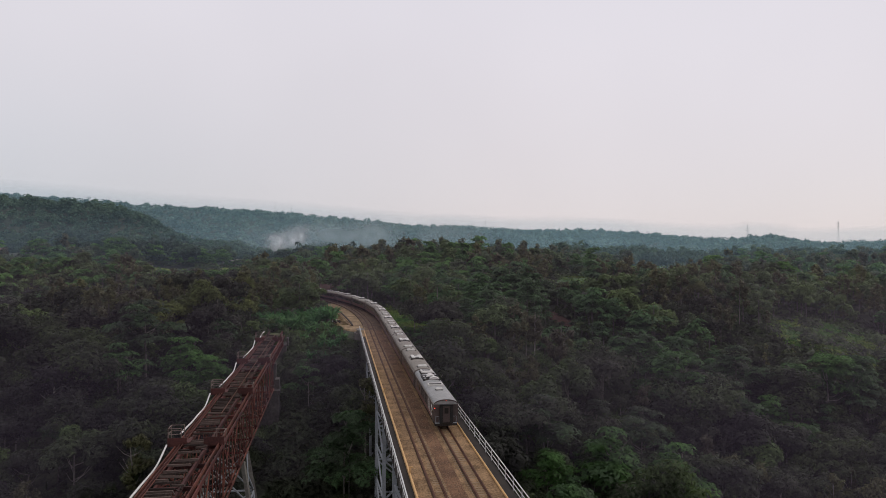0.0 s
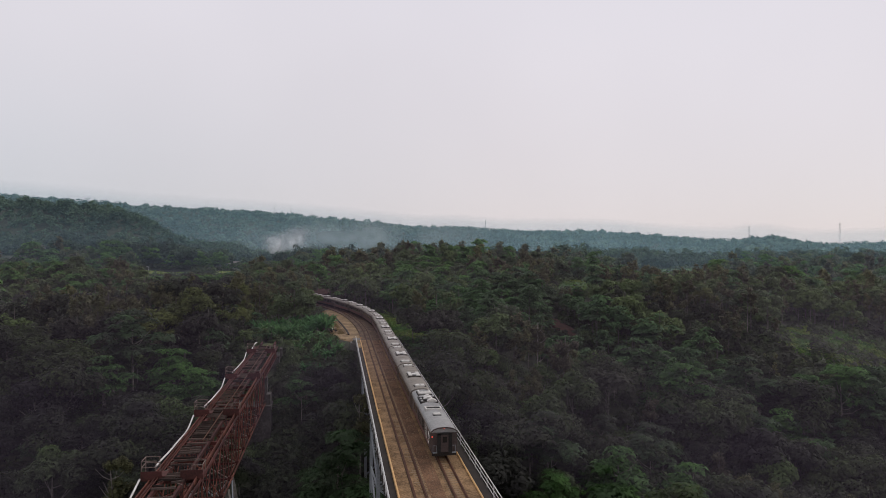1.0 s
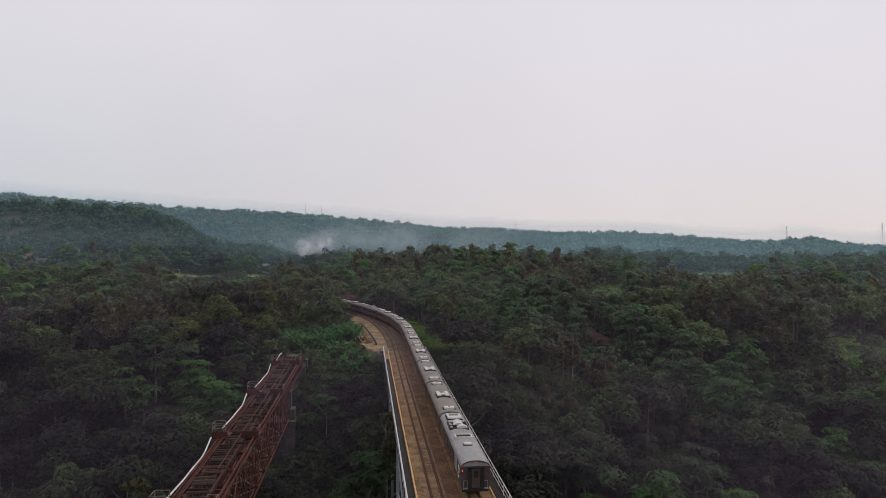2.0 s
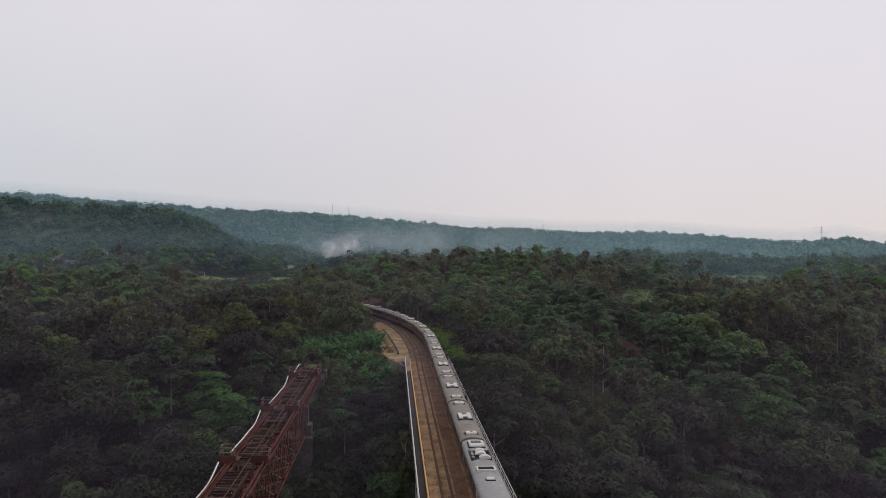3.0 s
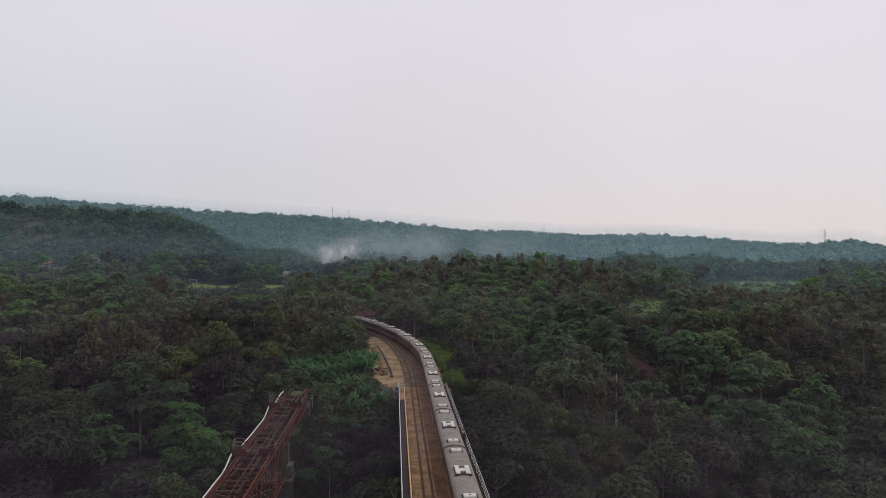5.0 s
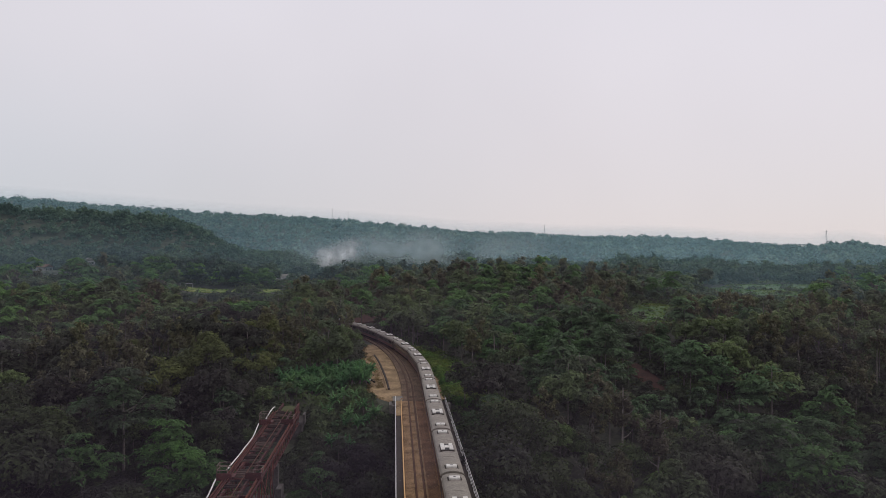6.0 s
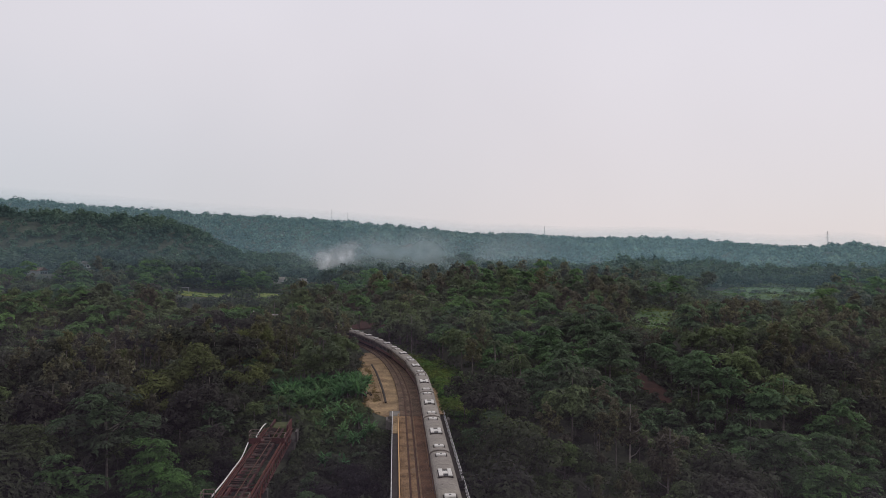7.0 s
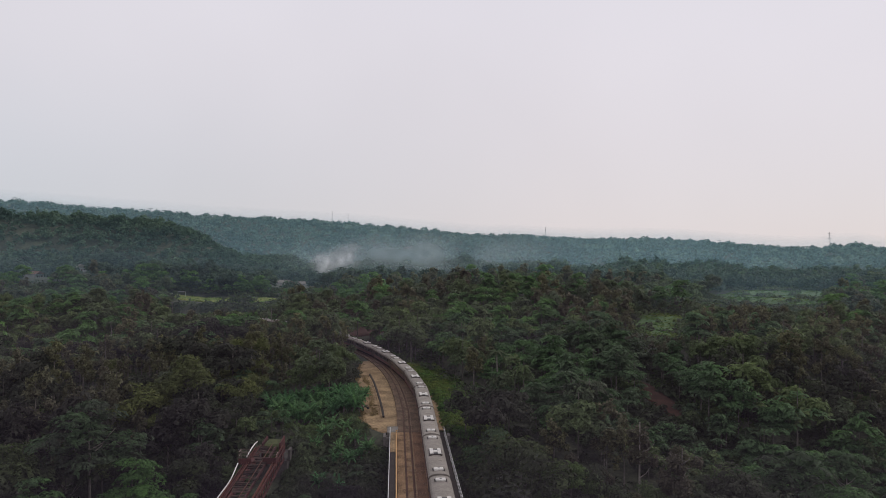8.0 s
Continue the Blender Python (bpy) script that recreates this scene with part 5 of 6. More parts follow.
rng = random.Random(21)
single, woods, low_growth = [], [], []
y = 104.0
while y < 480:
    step = 6.5 if y < 172 else (6.2 if y < 300 else 7.0)
    x = -0.75 * y
    while x < 1.05 * y:
        px, py = x + rng.uniform(-0.42, 0.42) * step, y + rng.uniform(-0.42, 0.42) * step
        if in_view(px, py) and clear_of(px, py):
            g = noise.noise(Vector((px * 0.022, py * 0.022, 1.7))) + rng.uniform(-0.35, 0.35)
            if px < -26 and py < 185:
                g = max(g - 0.10, -0.3) if rng.random() < 0.75 else g
            key = "tiers" if g > 0.12 else ("open" if g < -0.36 else "round")
            if px > 60 and py > 230 and key == "tiers" and rng.random() < 0.6:
                key = "open"
            # dark and shade trees go where the woods should look shaded
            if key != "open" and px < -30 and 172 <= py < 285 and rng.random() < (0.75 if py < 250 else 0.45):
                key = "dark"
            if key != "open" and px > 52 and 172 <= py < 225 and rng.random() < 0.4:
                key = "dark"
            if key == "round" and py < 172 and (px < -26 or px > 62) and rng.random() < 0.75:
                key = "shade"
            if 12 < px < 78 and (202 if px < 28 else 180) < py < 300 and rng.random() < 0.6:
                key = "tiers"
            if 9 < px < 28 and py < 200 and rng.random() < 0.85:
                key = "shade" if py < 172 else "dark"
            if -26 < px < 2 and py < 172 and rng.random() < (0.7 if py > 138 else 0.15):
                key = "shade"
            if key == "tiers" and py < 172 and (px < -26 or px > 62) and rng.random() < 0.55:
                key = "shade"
            s = rng.uniform(0.58, 1.08) if rng.random() < 0.70 else rng.uniform(1.15, 1.65)
            if y > 172:
                s *= 0.83
            if y > 300:
                s *= rng.uniform(0.82, 1.12)
            roof = 13.5 if key == "tiers" else 12.0
            top = None
            if -3.5 < px < 14 and py < 186:
                top = -4.0
            elif -27.5 < px < -14.5 and py < 186:
                top = -10.0
            elif -17 < px < -5 and 104 < py < 149:
                top = -19.0 + 0.10 * (py - 104)
            elif -16 < px < -2 and 148 < py < 200:
                top = -2.5 + 0.05 * (py - 160)
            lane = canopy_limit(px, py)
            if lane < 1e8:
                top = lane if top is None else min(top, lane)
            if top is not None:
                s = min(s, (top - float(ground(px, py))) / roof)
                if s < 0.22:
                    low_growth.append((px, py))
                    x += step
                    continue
            (single if py < 172 else woods).append((key, px, py, s, rng.uniform(0, 360)))
        x += step
    y += step * 0.9

for i, (key, px, py, s, turn) in enumerate(single):
    plant(key, i + rng.randrange(4), px, py, s, turn)

for k, (px, py, s) in enumerate(((-38, 226, 0.85), (-34, 232, 0.75), (-50, 196, 1.3), (-56, 191, 0.95), (-44, 190, 0.8), (118, 226, 0.9), (-72, 240, 0.8), (-38, 241, 1.25), (-33.5, 204, 1.0), (-42, 199, 1.4), (-35, 231, 0.9), (-31, 214, 0.75))):
    plant("yellow", k, px, py, s, 50 * k)

# bananas by the bend, below the dirt clearing
n_ban = 0
while n_ban < 82:
    px, py = rng.uniform(-29, 1), rng.uniform(196, 218)
    if ((px + 14.5) / 12.5) ** 2 + ((py - 207) / 9.5) ** 2 < 1 and float(track_distance(px, py)) < -11.5:
        plant("banana", n_ban, px, py, rng.uniform(0.85, 1.35), rng.uniform(0, 360))
        n_ban += 1
for px, py in ((-6.5, 183), (-9, 180), (-13, 185), (-5.5, 179), (-11, 189), (-4.0, 180)):
    plant("banana", n_ban, px, py, rng.uniform(0.8, 1.1), rng.uniform(0, 360))
    n_ban += 1
while n_ban < 94:
    px, py = rng.uniform(-16, -2), rng.uniform(166, 190)
    if py < 180 or float(track_distance(px, py)) < -13:
        plant("banana", n_ban, px, py, rng.uniform(0.7, 1.05), rng.uniform(0, 360))
        n_ban += 1
for px, py in ((-92, 300), (-120, 330), (-70, 345), (-60, 330), (-140, 360), (-100, 372), (-48, 318), (30, 208), (-86, 318), (-105, 318), (-52, 352), (26, 222)):
    plant("palm", n_ban, px, py, rng.uniform(0.9, 1.15), rng.uniform(0, 360))
    n_ban += 1


def spread_out(models, places):
    """Stacks turned and scaled copies of model arrays into vertex and face lists."""
    vs, fs, ns, base = [], [], [], 0
    for k, (mi, px, py, pz, s, turn) in enumerate(places):
        v, f, *n = models[mi % len(models)]
        c, sn = math.cos(turn), math.sin(turn)
        w = np.empty_like(v)
        w[:, 0] = (v[:, 0] * c - v[:, 1] * sn) * s + px
        w[:, 1] = (v[:, 0] * sn + v[:, 1] * c) * s + py
        w[:, 2] = v[:, 2] * s + pz
        vs.append(w)
        fs.append(f + base)
        base += len(v)
        if n:
            ns.append(np.stack([n[0][:, 0] * c - n[0][:, 1] * sn, n[0][:, 0] * sn + n[0][:, 1] * c, n[0][:, 2]], 1))
    return vs, fs, ns


def stuff(name, label, category, models, places, material):
    vs, fs, ns = spread_out(models, places)
    return tagged(new(name, joined(name, vs, fs, material, ns)), label, category, kind="stuff")


def wood_places(key, y0, y1):
    return [(rng.randrange(99), x, y, float(ground(x, y)), s, math.radians(t)) for k, x, y, s, t in woods if k == key and y0 <= y < y1]


def trunk_arrays(height, r):
    a = [2 * math.pi * k / 5 for k in range(5)]
    v = [(math.cos(t) * r * q, math.sin(t) * r * q, z) for z, q in ((-1.5, 1.2), (height * 0.5, 0.8), (height, 0.3)) for t in a]
    f = [(i * 5 + k, i * 5 + (k + 1) % 5, i * 5 + 5 + (k + 1) % 5, i * 5 + 5 + k) for i in range(2) for k in range(5)]
    return np.array(v), np.array(f)


NEAR, FAR_ = 285, 481
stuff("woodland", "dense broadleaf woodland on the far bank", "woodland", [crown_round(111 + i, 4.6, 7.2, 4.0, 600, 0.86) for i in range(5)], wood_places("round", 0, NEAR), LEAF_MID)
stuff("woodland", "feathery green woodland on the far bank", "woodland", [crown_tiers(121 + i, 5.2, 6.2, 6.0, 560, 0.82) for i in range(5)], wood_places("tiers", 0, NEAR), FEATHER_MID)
stuff("woodland", "very dark broadleaf woodland beside the bend, shade put into its colour", "woodland", [crown_round(116 + i, 4.7, 7.6, 3.8, 760, 0.74) for i in range(5)], wood_places("dark", 0, NEAR), SHADED_MID)
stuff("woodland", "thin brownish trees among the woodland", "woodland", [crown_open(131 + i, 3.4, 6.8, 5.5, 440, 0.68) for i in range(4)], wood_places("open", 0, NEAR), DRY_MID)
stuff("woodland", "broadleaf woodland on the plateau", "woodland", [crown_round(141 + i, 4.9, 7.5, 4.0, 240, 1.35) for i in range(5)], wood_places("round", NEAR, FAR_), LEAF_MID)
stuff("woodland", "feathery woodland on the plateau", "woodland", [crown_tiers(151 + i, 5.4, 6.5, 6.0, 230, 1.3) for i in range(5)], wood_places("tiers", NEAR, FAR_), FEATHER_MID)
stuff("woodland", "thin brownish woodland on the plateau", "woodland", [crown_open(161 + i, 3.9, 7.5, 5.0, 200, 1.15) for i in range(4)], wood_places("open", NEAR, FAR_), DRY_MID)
stuff("tree_trunks", "pale tree trunks inside the woodland", "tree trunks", [trunk_arrays(9.5, 0.17), trunk_arrays(11.5, 0.14)],
      [p for k in ("round", "tiers", "open", "dark") for p in wood_places(k, 0, 330)], BARK)

floor_places = []
y = -70.0
while y < 104:
    x = -115.0
    while x < 140:
        px, py = x + rng.uniform(-3.5, 3.5), y + rng.uniform(-3.5, 3.5)
        if not (-27 < px < -15 or -3 < px < 14):
            floor_places.append((rng.randrange(99), px, py, float(ground(px, py)), rng.uniform(0.7, 1.15), rng.uniform(0, 6.28)))
        x += 8.0
    y += 7.6
stuff("valley_woodland", "dark broadleaf woodland on the valley floor", "woodland", [crown_round(231 + i, 5.2, 7.5, 2.0, 190, 1.4) for i in range(4)], floor_places, LEAF)

# undergrowth between the trees
under = []
y = 110.0
while y < 300:
    x = -0.72 * y
    while x < 1.02 * y:
        px, py = x + rng.uniform(-2, 2), y + rng.uniform(-2, 2)
        d = float(track_distance(px, py))
        inside_line = py > BRIDGE_END - 1 and -(4.6 + dirt_width(min(1.0, max(0.0, (py - 186) / 84)))) < d < 6.5
        verge = 186 < py < 258 and 0 < d < 11.5
        inside_bridge = 166 < py <= BRIDGE_END and -1.5 < px < 12
        inside_old = py < 180 and -26 < px < -16.5
        if in_view(px, py) and not inside_line and not verge and not inside_bridge and not (inside_old and py > 160) and soil_span(px, py, 3.2, 15) > 1 and (not oval(px, py, CLEARING) or rng.random() < 0.30 + 0.55 * (math.sin(px * 0.19 + py * 0.11) * math.sin(py * 0.23 - px * 0.05) > 0.05)):
            under.append((rng.randrange(99), px, py, float(ground(px, py)) - 0.3, rng.uniform(0.7, 1.4), rng.uniform(0, 6.28)))
        x += 5.6
    y += 5.2
for k in range(900):
    if k < 420:
        a, q = rng.uniform(0, 6.28), rng.uniform(0.98, 1.55)
        px, py = 166 + 36 * q * math.cos(a), 211 + 26 * q * math.sin(a)
    elif k < 700:
        px, py = rng.uniform(70, 135), rng.uniform(185, 250)
    else:
        px, py = rng.uniform(-36, -25.5), rng.uniform(150, 196)
    if in_view(px, py) and not oval(px, py, CLEARING) and soil_span(px, py, 3.2, 15) > 1:
        under.append((rng.randrange(99), px, py, float(ground(px, py)) - 0.3, rng.uniform(0.7, 1.4), rng.uniform(0, 6.28)))
for field, n in ((CLEARING, 60), (SMALL_MEADOW, 14), (CROP_FIELD, 50)):
    for k in range(n):
        a, q = rng.uniform(0, 6.28), rng.uniform(0.25, 1.02)
        c, sn = math.cos(math.radians(field[4])), math.sin(math.radians(field[4]))
        u, w = field[2] * q * math.cos(a), field[3] * q * math.sin(a)
        px, py = field[0] + u * c - w * sn, field[1] + u * sn + w * c
        under.append((rng.randrange(99), px, py, float(ground(px, py)) - 0.3, rng.uniform(0.7, 1.7), a))
for px, py in ((-84, 431), (-81, 436), (-87, 434), (-79, 430)):
    under.append((rng.randrange(99), px, py, float(ground(px, py)) - 0.3, 2.4, rng.uniform(0, 6.28)))
for px, py in low_growth:
    for k in range(3):
        qx, qy = px + rng.uniform(-2.5, 2.5), py + rng.uniform(-2.5, 2.5)
        if soil_span(qx, qy, 3.2, 15) > 1:
            under.append((rng.randrange(99), qx, qy, float(ground(qx, qy)) - 0.3, rng.uniform(0.7, 1.1), rng.uniform(0, 6.28)))
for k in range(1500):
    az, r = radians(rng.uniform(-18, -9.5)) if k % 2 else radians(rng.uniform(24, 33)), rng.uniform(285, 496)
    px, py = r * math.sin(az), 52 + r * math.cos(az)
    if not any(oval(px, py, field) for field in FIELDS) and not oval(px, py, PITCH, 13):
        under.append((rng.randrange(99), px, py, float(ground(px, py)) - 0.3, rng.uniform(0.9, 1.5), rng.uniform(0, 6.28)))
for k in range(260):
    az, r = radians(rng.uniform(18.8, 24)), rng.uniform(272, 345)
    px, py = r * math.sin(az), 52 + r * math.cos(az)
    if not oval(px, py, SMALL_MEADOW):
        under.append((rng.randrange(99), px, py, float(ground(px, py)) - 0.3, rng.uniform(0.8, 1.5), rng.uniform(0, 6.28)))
for k in range(420):
    if k < 220:
        px, py = rng.uniform(-18, -2), rng.uniform(98, 150)
        if px < -16 and py > 145:
            continue
    else:
        px, py = rng.uniform(52, 78), rng.uniform(184, 232)
        if soil_span(px, py, 3.2, 15) < 1:
            continue
    under.append((rng.randrange(99), px, py, float(ground(px, py)) - 0.3, rng.uniform(0.7, 1.25), rng.uniform(0, 6.28)))
thicket = []
y = 296.0
while y < 500:
    x = -0.72 * y
    while x < 1.0 * y:
        px, py = x + rng.uniform(-3, 3), y + rng.uniform(-3, 3)
        d = float(track_distance(px, py))
        if in_view(px, py) and not -7 < d < 6.5 and not any(oval(px, py, field) for field in FIELDS) and not oval(px, py, PITCH, 13):
            thicket.append((rng.randrange(99), px, py, float(ground(px, py)) - 0.3, rng.uniform(0.8, 1.5), rng.uniform(0, 6.28)))
        x += 7.2
    y += 6.8
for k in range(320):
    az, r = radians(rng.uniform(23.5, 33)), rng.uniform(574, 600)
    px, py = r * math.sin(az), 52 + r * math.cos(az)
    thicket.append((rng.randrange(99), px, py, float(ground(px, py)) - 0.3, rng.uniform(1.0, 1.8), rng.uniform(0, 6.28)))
stuff("thicket", "low green thicket under the plateau woodland", "undergrowth", [crown_shrub(261 + i, 2.8, 2.3, 0.0, 34, 1.25) for i in range(4)], thicket, LEAF_MID)
stuff("undergrowth", "low tangled green undergrowth beneath the trees", "undergrowth", [crown_shrub(171 + i, 2.6, 2.2, 0.0, 38, 1.02) for i in range(5)], under, LEAF)

# loose stones on the ballast
stone_v = np.array([(1, 0, 0), (0, 1, 0), (-1, 0, 0), (0, -1, 0), (0, 0, 1.0), (0, 0, -0.6)], float)
stone_f = np.array([(0, 1, 4), (1, 2, 4), (2, 3, 4), (3, 0, 4), (1, 0, 5), (2, 1, 5), (3, 2, 5), (0, 3, 5)])
loose = []
for k in range(5000):
    s = rng.uniform(58, 250)
    off = rng.choice((rng.uniform(1.45, 2.05), rng.uniform(2.0, 4.4), rng.uniform(4.35, 6.2), rng.uniform(4.3, 5.6)))
    p, a = line(s, off)
    loose.append((0, p.x, p.y, -0.138, rng.uniform(0.028, 0.058), rng.uniform(0, 6.28)))
stuff("ballast_stones", "loose brown and grey stones on the ballast", "stones", [(stone_v, stone_f)], loose, STONES)

# grass on the clearings and on the bank beside the bend
blade = []
for field, n in ((CLEARING, 3600), (SMALL_MEADOW, 650), (CROP_FIELD, 2000), (PITCH, 200)):
    cx, cy, rx, ry, turn = field
    c, sn = math.cos(math.radians(turn)), math.sin(math.radians(turn))
    for k in range(n):
        a, q = rng.uniform(0, 6.28), math.sqrt(rng.random())
        u, w = rx * q * math.cos(a), ry * q * math.sin(a)
        x, y = cx + u * c - w * sn, cy + u * sn + w * c
        blade.append((rng.randrange(9), x, y, float(ground(x, y)) - 0.1, rng.uniform(0.7, 1.2), a))
for k in range(2600):
    s = rng.uniform(186, 262)
    p, a = line(s)
    d = rng.uniform(4.6, 15)
    x, y = p.x + math.cos(a) * d, p.y + math.sin(a) * d
    blade.append((rng.randrange(9), x, y, float(ground(x, y)) - 0.1, rng.uniform(0.6, 1.5), a))
stuff("grass", "bright green rough grass of the clearings", "grass", [crown_shrub(181 + i, 1.3, 0.6, 0.0, 16, 0.86) for i in range(4)], blade, GRASS)


def sheet(name, label, category, cx, cy, rx, ry, turn, material, seed):
    """An uneven patch of open ground lying on the terrain."""
    g = random.Random(seed)
    ph = [g.uniform(0, 6.28) for k in range(3)]
    vs, fs, na, nr = [], [], 48, 9
    c, sn = math.cos(math.radians(turn)), math.sin(math.radians(turn))
    for i in range(nr + 1):
        for k in range(na):
            a = 2 * math.pi * k / na
            q = (i / nr) * (1 + 0.10 * math.sin(2 * a + ph[0]) + 0.07 * math.sin(5 * a + ph[1]) + 0.04 * math.sin(11 * a + ph[2]))
            u, w = rx * q * math.cos(a), ry * q * math.sin(a)
            x, y = cx + u * c - w * sn, cy + u * sn + w * c
            vs.append((x, y, float(ground(x, y)) + (0.35 if i < nr else -0.6)))
    for i in range(nr):
        for k in range(na):
            k2 = (k + 1) % na
            fs.append((i * na + k, (i + 1) * na + k, (i + 1) * na + k2, i * na + k2))
    me = joined(name, [np.array(vs)], [np.array(fs)], material)
    me.shade_smooth()
    return tagged(new(name, me), label, category, kind="structure")


sheet("sports_field", "pale green football pitch among the trees", "field", *PITCH, LAWN, 1)
sheet("crop_field", "open green crop field on the plateau", "field", *CROP_FIELD, CROPS, 2)
sheet("meadow", "small green meadow on the plateau", "field", *SMALL_MEADOW, CROPS, 3)
sheet("meadow", "bright grass clearing on the slope", "field", *CLEARING, LAWN, 4)
sheet("soil_cut", "bare reddish soil cut between the trees", "bare earth", 65.4, 219.0, 3.2, 16, 0, RED_SOIL, 5)

sheet("soil_bank", "bare brown bank above the bend of the line", "bare earth", *SOIL_BANK, RED_SOIL, 6)

# dry grass beside the ditch and along the edge of the bare earth
straw = []
for k in range(240):
    u = rng.random()
    x, y = -2.6 - 4.4 * u ** 1.3 - rng.uniform(0.2, 1.5), 198 + 47 * u
    straw.append((rng.randrange(9), x, y, float(ground(x, y)) - 0.02, rng.uniform(0.25, 0.55), rng.uniform(0, 6.28)))
for k in range(160):
    p, a = line(rng.uniform(188, 268), LEFT_X)
    u = min(1.0, max(0.0, (p.y - 186) / 84))
    d = 1.0 + dirt_width(u) + rng.uniform(-0.9, 0.5)
    x, y = p.x - math.cos(a) * d, p.y - math.sin(a) * d
    straw.append((rng.randrange(9), x, y, float(ground(x, y)) - 0.02, rng.uniform(0.25, 0.6), a))
stuff("dry_grass", "tufts of dry straw-coloured grass on bare earth", "grass", [crown_shrub(191 + i, 1.2, 0.6, 0.0, 30, 0.5) for i in range(4)], straw, STRAW)

# low growth on the bank between the two bridge heads
bank = []
while len(bank) < 600:
    px, py = rng.uniform(-25, 1), rng.uniform(140, 204)
    d = float(track_distance(px, py))
    if py > 183.5 and d > -(4.8 + dirt_width(min(1.0, max(0.0, (py - 186) / 84)))) or -1.2 < px and py > 160 or px < -17.6 and 147 < py < 153 or px < -17.6 and py > 171:
        continue
    bank.append((rng.randrange(99), px, py, float(ground(px, py)) - 0.3, rng.uniform(0.55, 1.05), rng.uniform(0, 6.28)))
while len(bank) < 760:
    px, py = rng.uniform(10.8, 24), rng.uniform(140, 192)
    bank.append((rng.randrange(99), px, py, float(ground(px, py)) - 0.3, rng.uniform(0.55, 1.0), rng.uniform(0, 6.28)))
while len(bank) < 800:
    px, py = rng.uniform(-17.4, -14.0), rng.uniform(138, 160)
    if not (px < -16.0 and 146 < py < 153):
        bank.append((rng.randrange(99), px, py, float(ground(px, py)) - 0.3, rng.uniform(0.6, 1.15), rng.uniform(0, 6.28)))
while len(bank) < 890:
    px, py = rng.uniform(-17.3, -13.5), rng.uniform(156, 184)
    bank.append((rng.randrange(99), px, py, float(ground(px, py)) - 0.3, rng.uniform(0.6, 1.15), rng.uniform(0, 6.28)))
while len(bank) < 970:
    px, py = rng.uniform(-5.5, -1.9), rng.uniform(168, 182)
    bank.append((rng.randrange(99), px, py, float(ground(px, py)) - 0.3, rng.uniform(0.8, 1.35), rng.uniform(0, 6.28)))
while len(bank) < 1170:
    p, a = line(rng.uniform(198, 285), LEFT_X)
    u = min(1.0, max(0.0, (p.y - 186) / 84))
    d = 1.4 + dirt_width(u) + rng.uniform(0.4, 9)
    px, py = p.x - math.cos(a) * d, p.y - math.sin(a) * d
    bank.append((rng.randrange(99), px, py, float(ground(px, py)) - 0.3, rng.uniform(0.5, 1.0), rng.uniform(0, 6.28)))
stuff("bank_shrubs", "dense low green shrubs on the bank by the bridge", "shrubs", [crown_shrub(221 + i, 1.9, 1.9, 0.0, 90, 0.58) for i in range(5)], bank, LEAF)

# bearing, distance, width, length, turn, label, tiled
HOUSES = [(-9.3, 600, 9, 16, 80, "wide pale house with light metal roof", 0), (-8.2, 605, 8, 9, 20, "small house with weathered tile roof", 1),
          (-7.4, 598, 7, 8, 60, "small pale house among the trees", 0), 
          (-26.6, 565, 8, 10, 75, "house with orange terracotta roof among trees", 1), (-23.6, 560, 7, 9, 30, "small house with grey roof among trees", 0),
          (1.2, 1290, 14, 22, 85, "long house with terracotta roof on the far hill", 1), (-29.45, 675, 8, 11, 70, "house with red tile roof on the hillside", 1), (-6.0, 640, 7, 9, 10, "small pale house beside the smoke", 0)]


def near_house(az, r):
    # the gap runs on towards the camera, so the house shows
    return any(abs(az - h[0]) < 500 / h[1] and h[1] - 60 < r < h[1] + 9 for h in HOUSES)


# far woods and hills
far_places, spur_places, hill_places = [], [], []
r = 430.0
while r < 2130:
    step = 9.5 if r < 700 else (11.5 if r < 1000 else 16.0 if r < 1850 else 14.0)
    a = -36.0
    while a < 47:
        aa = math.radians(a + rng.uniform(-0.4, 0.4) * math.degrees(step / r))
        rr = r + rng.uniform(-0.5, 0.5) * step
        x, y = rr * math.sin(aa), 50 + rr * math.cos(aa)
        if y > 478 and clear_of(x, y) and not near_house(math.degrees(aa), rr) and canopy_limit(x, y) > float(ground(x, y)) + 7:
            p = (rng.randrange(99), x, y, float(ground(x, y)), rng.choice((0.55, 0.75, 0.9, 1.0, 1.1, 1.25, 1.6)) if rr < 1900 else rng.choice((0.3, 0.45, 0.5, 0.6, 0.7, 0.8, 1.2)) * (1 + 0.35 * math.sin(a * 3.1) * math.sin(a * 1.3)), rng.uniform(0, 6.28))
            if rr < 650 and a > 7:
                p = p[:4] + (p[4] * 1.12, p[5])
            (far_places if rr < 690 else spur_places if rr < 1000 else hill_places).append(p)
        a += math.degrees(step / r)
    r += step * (1.0 if r < 1000 else 1.5)
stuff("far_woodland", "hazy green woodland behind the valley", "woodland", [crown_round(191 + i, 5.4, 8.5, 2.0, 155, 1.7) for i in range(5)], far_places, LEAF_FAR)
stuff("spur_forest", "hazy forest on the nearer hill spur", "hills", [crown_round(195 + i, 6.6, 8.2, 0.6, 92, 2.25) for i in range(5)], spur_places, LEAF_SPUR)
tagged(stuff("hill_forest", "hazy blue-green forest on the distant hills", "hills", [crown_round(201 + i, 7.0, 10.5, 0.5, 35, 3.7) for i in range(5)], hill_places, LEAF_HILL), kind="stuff")


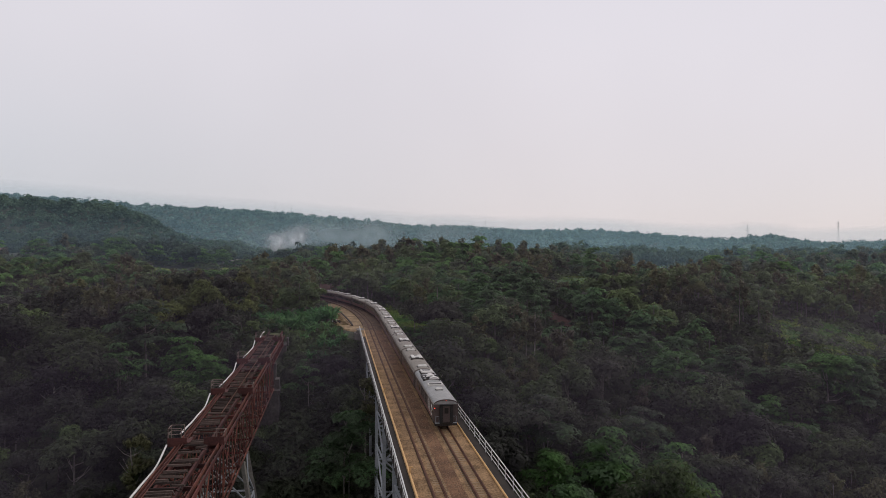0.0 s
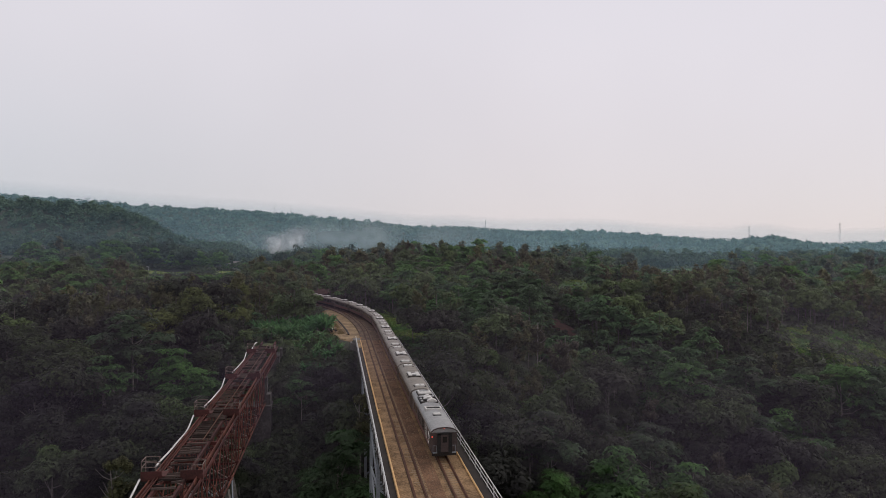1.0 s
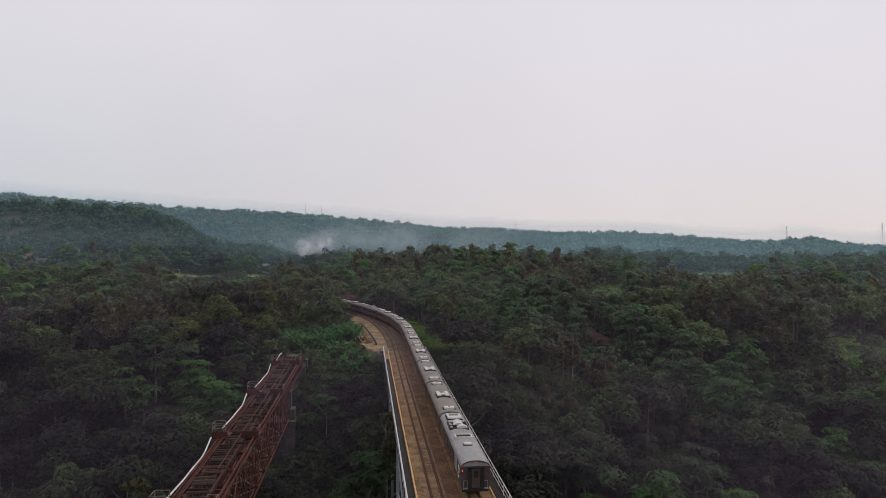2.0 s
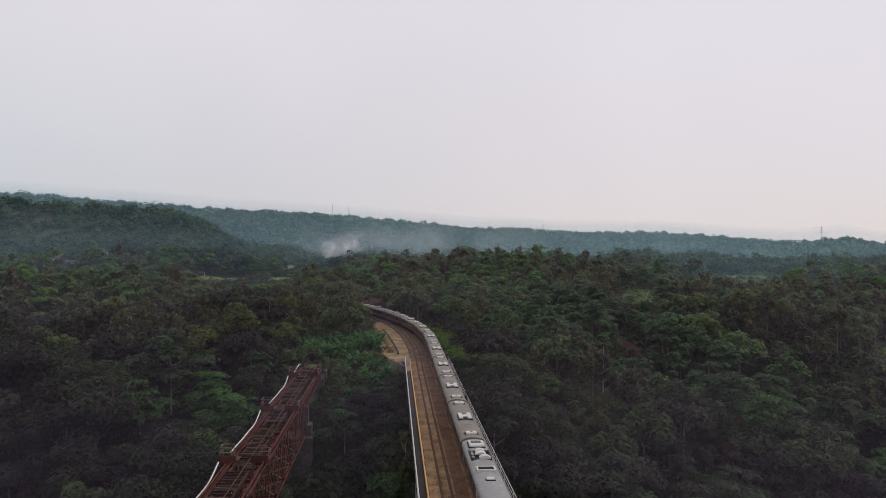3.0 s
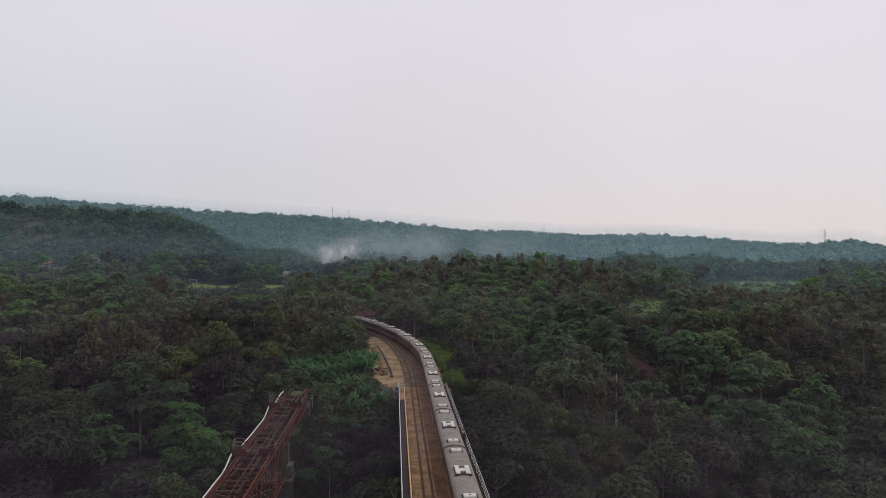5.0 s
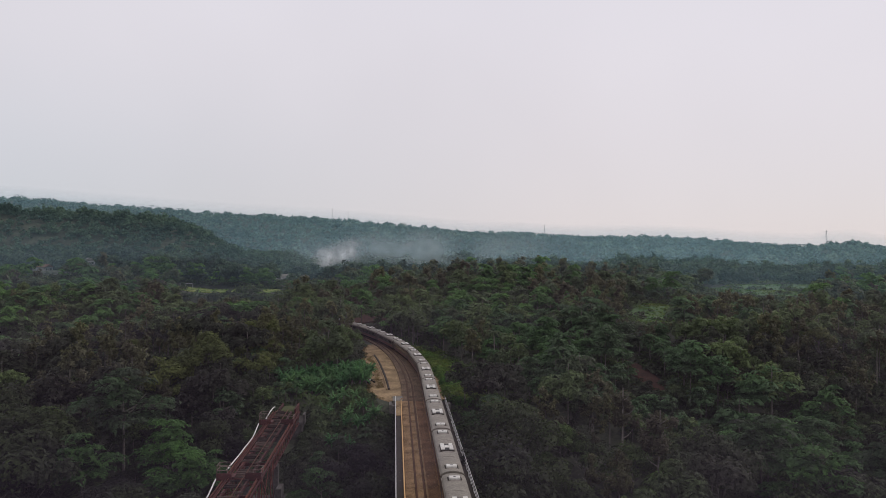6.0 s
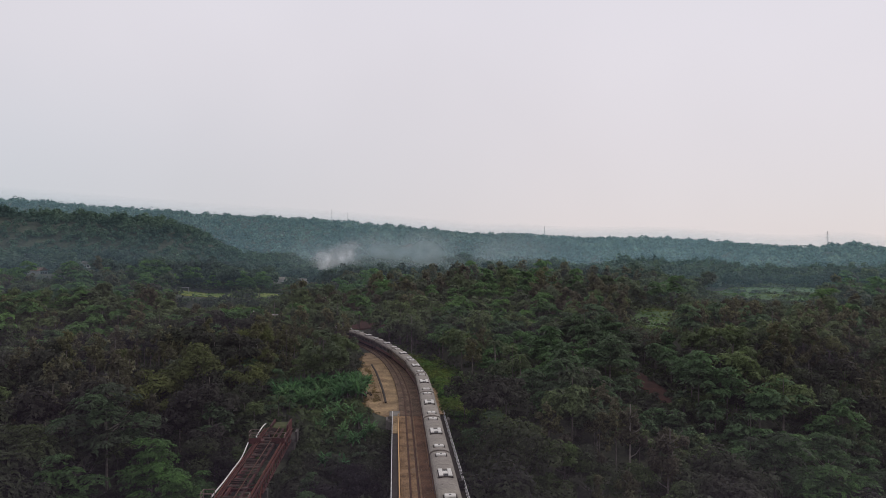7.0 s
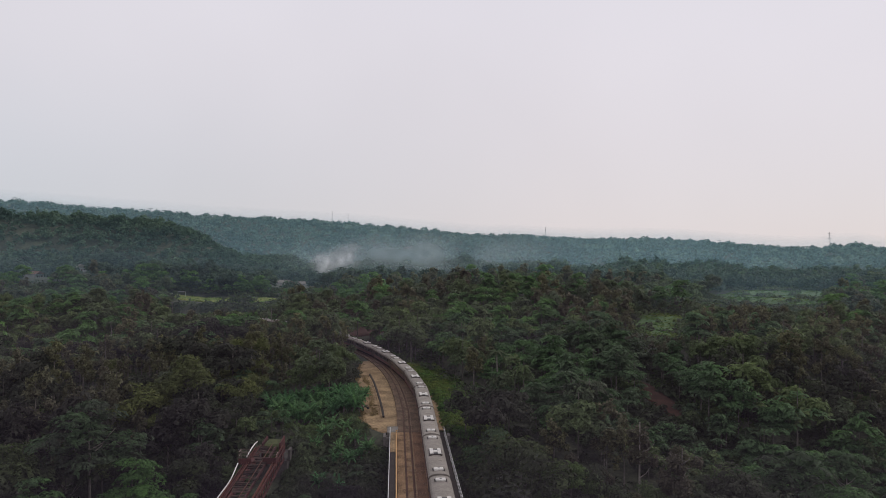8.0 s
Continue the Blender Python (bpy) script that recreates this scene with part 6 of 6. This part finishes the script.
# ---- small things in the distance ----
def mast(x, y, h, label, w):
    """A lattice mast."""
    z = float(ground(x, y))
    t = thing("lattice_mast", label, "mast", "masts on the skyline", at=pose(x, y, z))
    for sx in (-1, 1):
        for sy in (-1, 1):
            part("leg", Solid().beam((sx * w, sy * w, -2), (sx * w * 0.2, sy * w * 0.2, h), 0.22), HAZED_STEEL, t)
    n = 8
    for i in range(n):
        za, zb = h * i / n, h * (i + 1) / n
        wa, wb = w * (1 - 0.8 * i / n), w * (1 - 0.8 * (i + 1) / n)
        part("brace", Solid().beam((-wa, -wa, za), (wb, -wb, zb), 0.3), HAZED_STEEL, t)
        part("brace", Solid().beam((wa, -wa, za), (-wb, -wb, zb), 0.3), HAZED_STEEL, t)
    return t


def polar(az, r):
    return r * math.sin(math.radians(az)), 50 + r * math.cos(math.radians(az))


for az, r, h in ((-5.2, 2080, 44), (-3.9, 2080, 38), (12.4, 2060, 38)):
    mast(*polar(az, r), h, "thin radio mast on the distant ridge", 1.3)
for az, r, h in ((33.2, 2050, 44), (39.3, 2050, 66)):
    x, y = polar(az, r)
    t = mast(x, y, h, "grey steel power pylon on the skyline", 3.0)
    for z, w in ((h * 0.62, 7.5), (h * 0.78, 6.5), (h * 0.92, 5.0)):
        part("cross_arm", Solid().beam((-w, 0, z), (w, 0, z), 0.5), HAZED_STEEL, t)


def house(x, y, w, l, turn, roof_mat, label):
    z = float(ground(x, y))
    t = thing("house", label, "house", "houses of the village", at=pose(x, y, z, 0, 0, turn))
    part("wall", Solid().box(-w / 2, w / 2, -l / 2, l / 2, -1, 3.2), PLASTER, t)
    s = Solid()
    e, h = 0.6, 2.2
    s.hexa([(-w / 2 - e, -l / 2 - e, 3.2), (w / 2 + e, -l / 2 - e, 3.2), (w / 2 + e, l / 2 + e, 3.2), (-w / 2 - e, l / 2 + e, 3.2),
            (-0.15, -l / 2 - e, 3.2 + h), (0.15, -l / 2 - e, 3.2 + h), (0.15, l / 2 + e, 3.2 + h), (-0.15, l / 2 + e, 3.2 + h)])
    part("roof", s, roof_mat, t)
    for k in (-1, 1):
        wd = part("window", Solid().box(k * w * 0.25 - 0.7, k * w * 0.25 + 0.7, -l / 2 - 0.06, -l / 2 - 0.005, 1.0, 2.3), GLASS, t)
        part("frame", Solid().box(k * w * 0.25 - 0.8, k * w * 0.25 + 0.8, -l / 2 - 0.09, -l / 2 - 0.065, 2.3, 2.42), WHITE_STEEL, wd)
    part("door", Solid().box(-0.5, 0.5, -l / 2 - 0.06, -l / 2 - 0.005, 0, 2.1), OLD_WOOD, t)


def goal(x, y, turn):
    t = thing("football_goal", "white football goal frame on the grass pitch", "goal", at=pose(x, y, float(ground(x, y)), 0, 0, turn))
    for sx in (-3.6, 3.6):
        part("post", Solid().box(sx - 0.12, sx + 0.12, -0.12, 0.12, -0.5, 2.5), PLASTER, t)
    part("crossbar", Solid().box(-3.72, 3.72, -0.12, 0.12, 2.5, 2.74), PLASTER, t)


goal(-125, 464, 8)


for az, r, w, l, turn, label, tiled in HOUSES:
    x, y = polar(az, r)
    house(x, y, w, l, turn, TILE_ROOF if tiled else CONCRETE, label)


def smoke_sheet(name, label, cx, cy, z0, wide, high, lean, material, seed):
    """A billowing veil of smoke, thin at its rim."""
    g = random.Random(seed)
    ph = [g.uniform(0, 6.28) for k in range(3)]
    vs, fs, nu, nv = [], [], 16, 10
    for j in range(nv + 1):
        for i in range(nu + 1):
            u, v = 2 * i / nu - 1, 2 * j / nv - 1
            x = cx + u * wide / 2 + lean * (v + 1) / 2
            y = cy + 1.6 * math.sin(3 * u + ph[0]) + 1.2 * math.sin(4 * v + ph[1])
            vs.append((x, y, z0 + (v + 1) / 2 * high + 0.8 * math.sin(5 * u + ph[2])))
    for j in range(nv):
        for i in range(nu):
            k = j * (nu + 1) + i
            fs.append((k, k + 1, k + nu + 2, k + nu + 1))
    me = joined(name, [np.array(vs)], [np.array(fs)], material)
    me.shade_smooth()
    uv = me.uv_layers.new(name="rim")
    for lp in me.loops:
        j, i = divmod(lp.vertex_index, nu + 1)
        uv.data[lp.index].uv = (2 * i / nu - 1, 2 * j / nv - 1)
    ob = new(name, me)
    ob.visible_shadow = False
    return tagged(ob, label, "smoke", kind="stuff")


bx, by = polar(-6.2, 560)
bz = float(ground(bx, by))
for dx, dy, wide, high, lean, seed in ((2, 0, 26, 23, 3, 1), (9, 6, 48, 30, 16, 2)):
    smoke_sheet("smoke", "white smoke rising over the village trees", bx + dx, by + dy, bz + 8, wide, high, lean, SMOKE, seed)
# drifted smoke, widened to imitate the haze of distance as well
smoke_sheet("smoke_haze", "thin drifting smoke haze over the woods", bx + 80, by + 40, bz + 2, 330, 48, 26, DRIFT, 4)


def haze_sheet(r, material):
    """Added curved sheet that imitates haze, as high as the ridge seen behind it."""
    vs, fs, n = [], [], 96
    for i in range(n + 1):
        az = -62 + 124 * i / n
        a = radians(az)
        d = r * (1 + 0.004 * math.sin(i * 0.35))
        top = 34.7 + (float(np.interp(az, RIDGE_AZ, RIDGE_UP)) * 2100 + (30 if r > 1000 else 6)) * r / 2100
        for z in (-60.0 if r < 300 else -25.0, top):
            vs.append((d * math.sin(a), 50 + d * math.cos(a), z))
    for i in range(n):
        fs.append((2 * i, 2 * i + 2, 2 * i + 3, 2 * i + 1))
    me = joined("haze_layer", [np.array(vs)], [np.array(fs)], material)
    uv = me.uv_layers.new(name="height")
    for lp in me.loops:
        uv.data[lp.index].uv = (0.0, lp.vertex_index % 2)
    ob = new("haze_layer", me)
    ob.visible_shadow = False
    return tagged(ob, "thin added veil that imitates haze over the wooded valley", "mist", kind="stuff")


for r, material in HAZE_SHEETS:
    haze_sheet(r, material)


def motorbike(x, y, turn):
    """A small parked motorbike."""
    z = float(ground(x, y)) + 0.12
    t = thing("motorbike", "small dark motorbike parked on the dirt", "motorbike", "parked motorbikes", at=pose(x, y, z, 0, 0, turn))
    for wy in (-0.62, 0.62):
        w = part("wheel", Solid().tube([(-0.05, wy, 0.29), (0.05, wy, 0.29)], 0.29, 14), UNDER, t)
        part("hub", Solid().tube([(-0.06, wy, 0.29), (0.06, wy, 0.29)], 0.10, 10), GREY_STEEL, w)
    part("frame", Solid().beam((0, -0.6, 0.35), (0, 0.35, 0.6), 0.16, 0.22).beam((0, 0.62, 0.29), (0, 0.42, 0.98), 0.08), DARK, t)
    part("seat", Solid().chamfer(-0.13, 0.13, -0.65, 0.15, 0.68, 0.82, 0.04), DARK, t)
    part("fairing", Solid().chamfer(-0.16, 0.16, 0.28, 0.55, 0.45, 0.98, 0.08), WHITE_STEEL, t, "white front fairing")
    part("handlebar", Solid().beam((-0.33, 0.38, 1.0), (0.33, 0.38, 1.0), 0.05), UNDER, t)


motorbike(-6.6, 203.5, 60)
motorbike(-5.6, 205.0, 75)
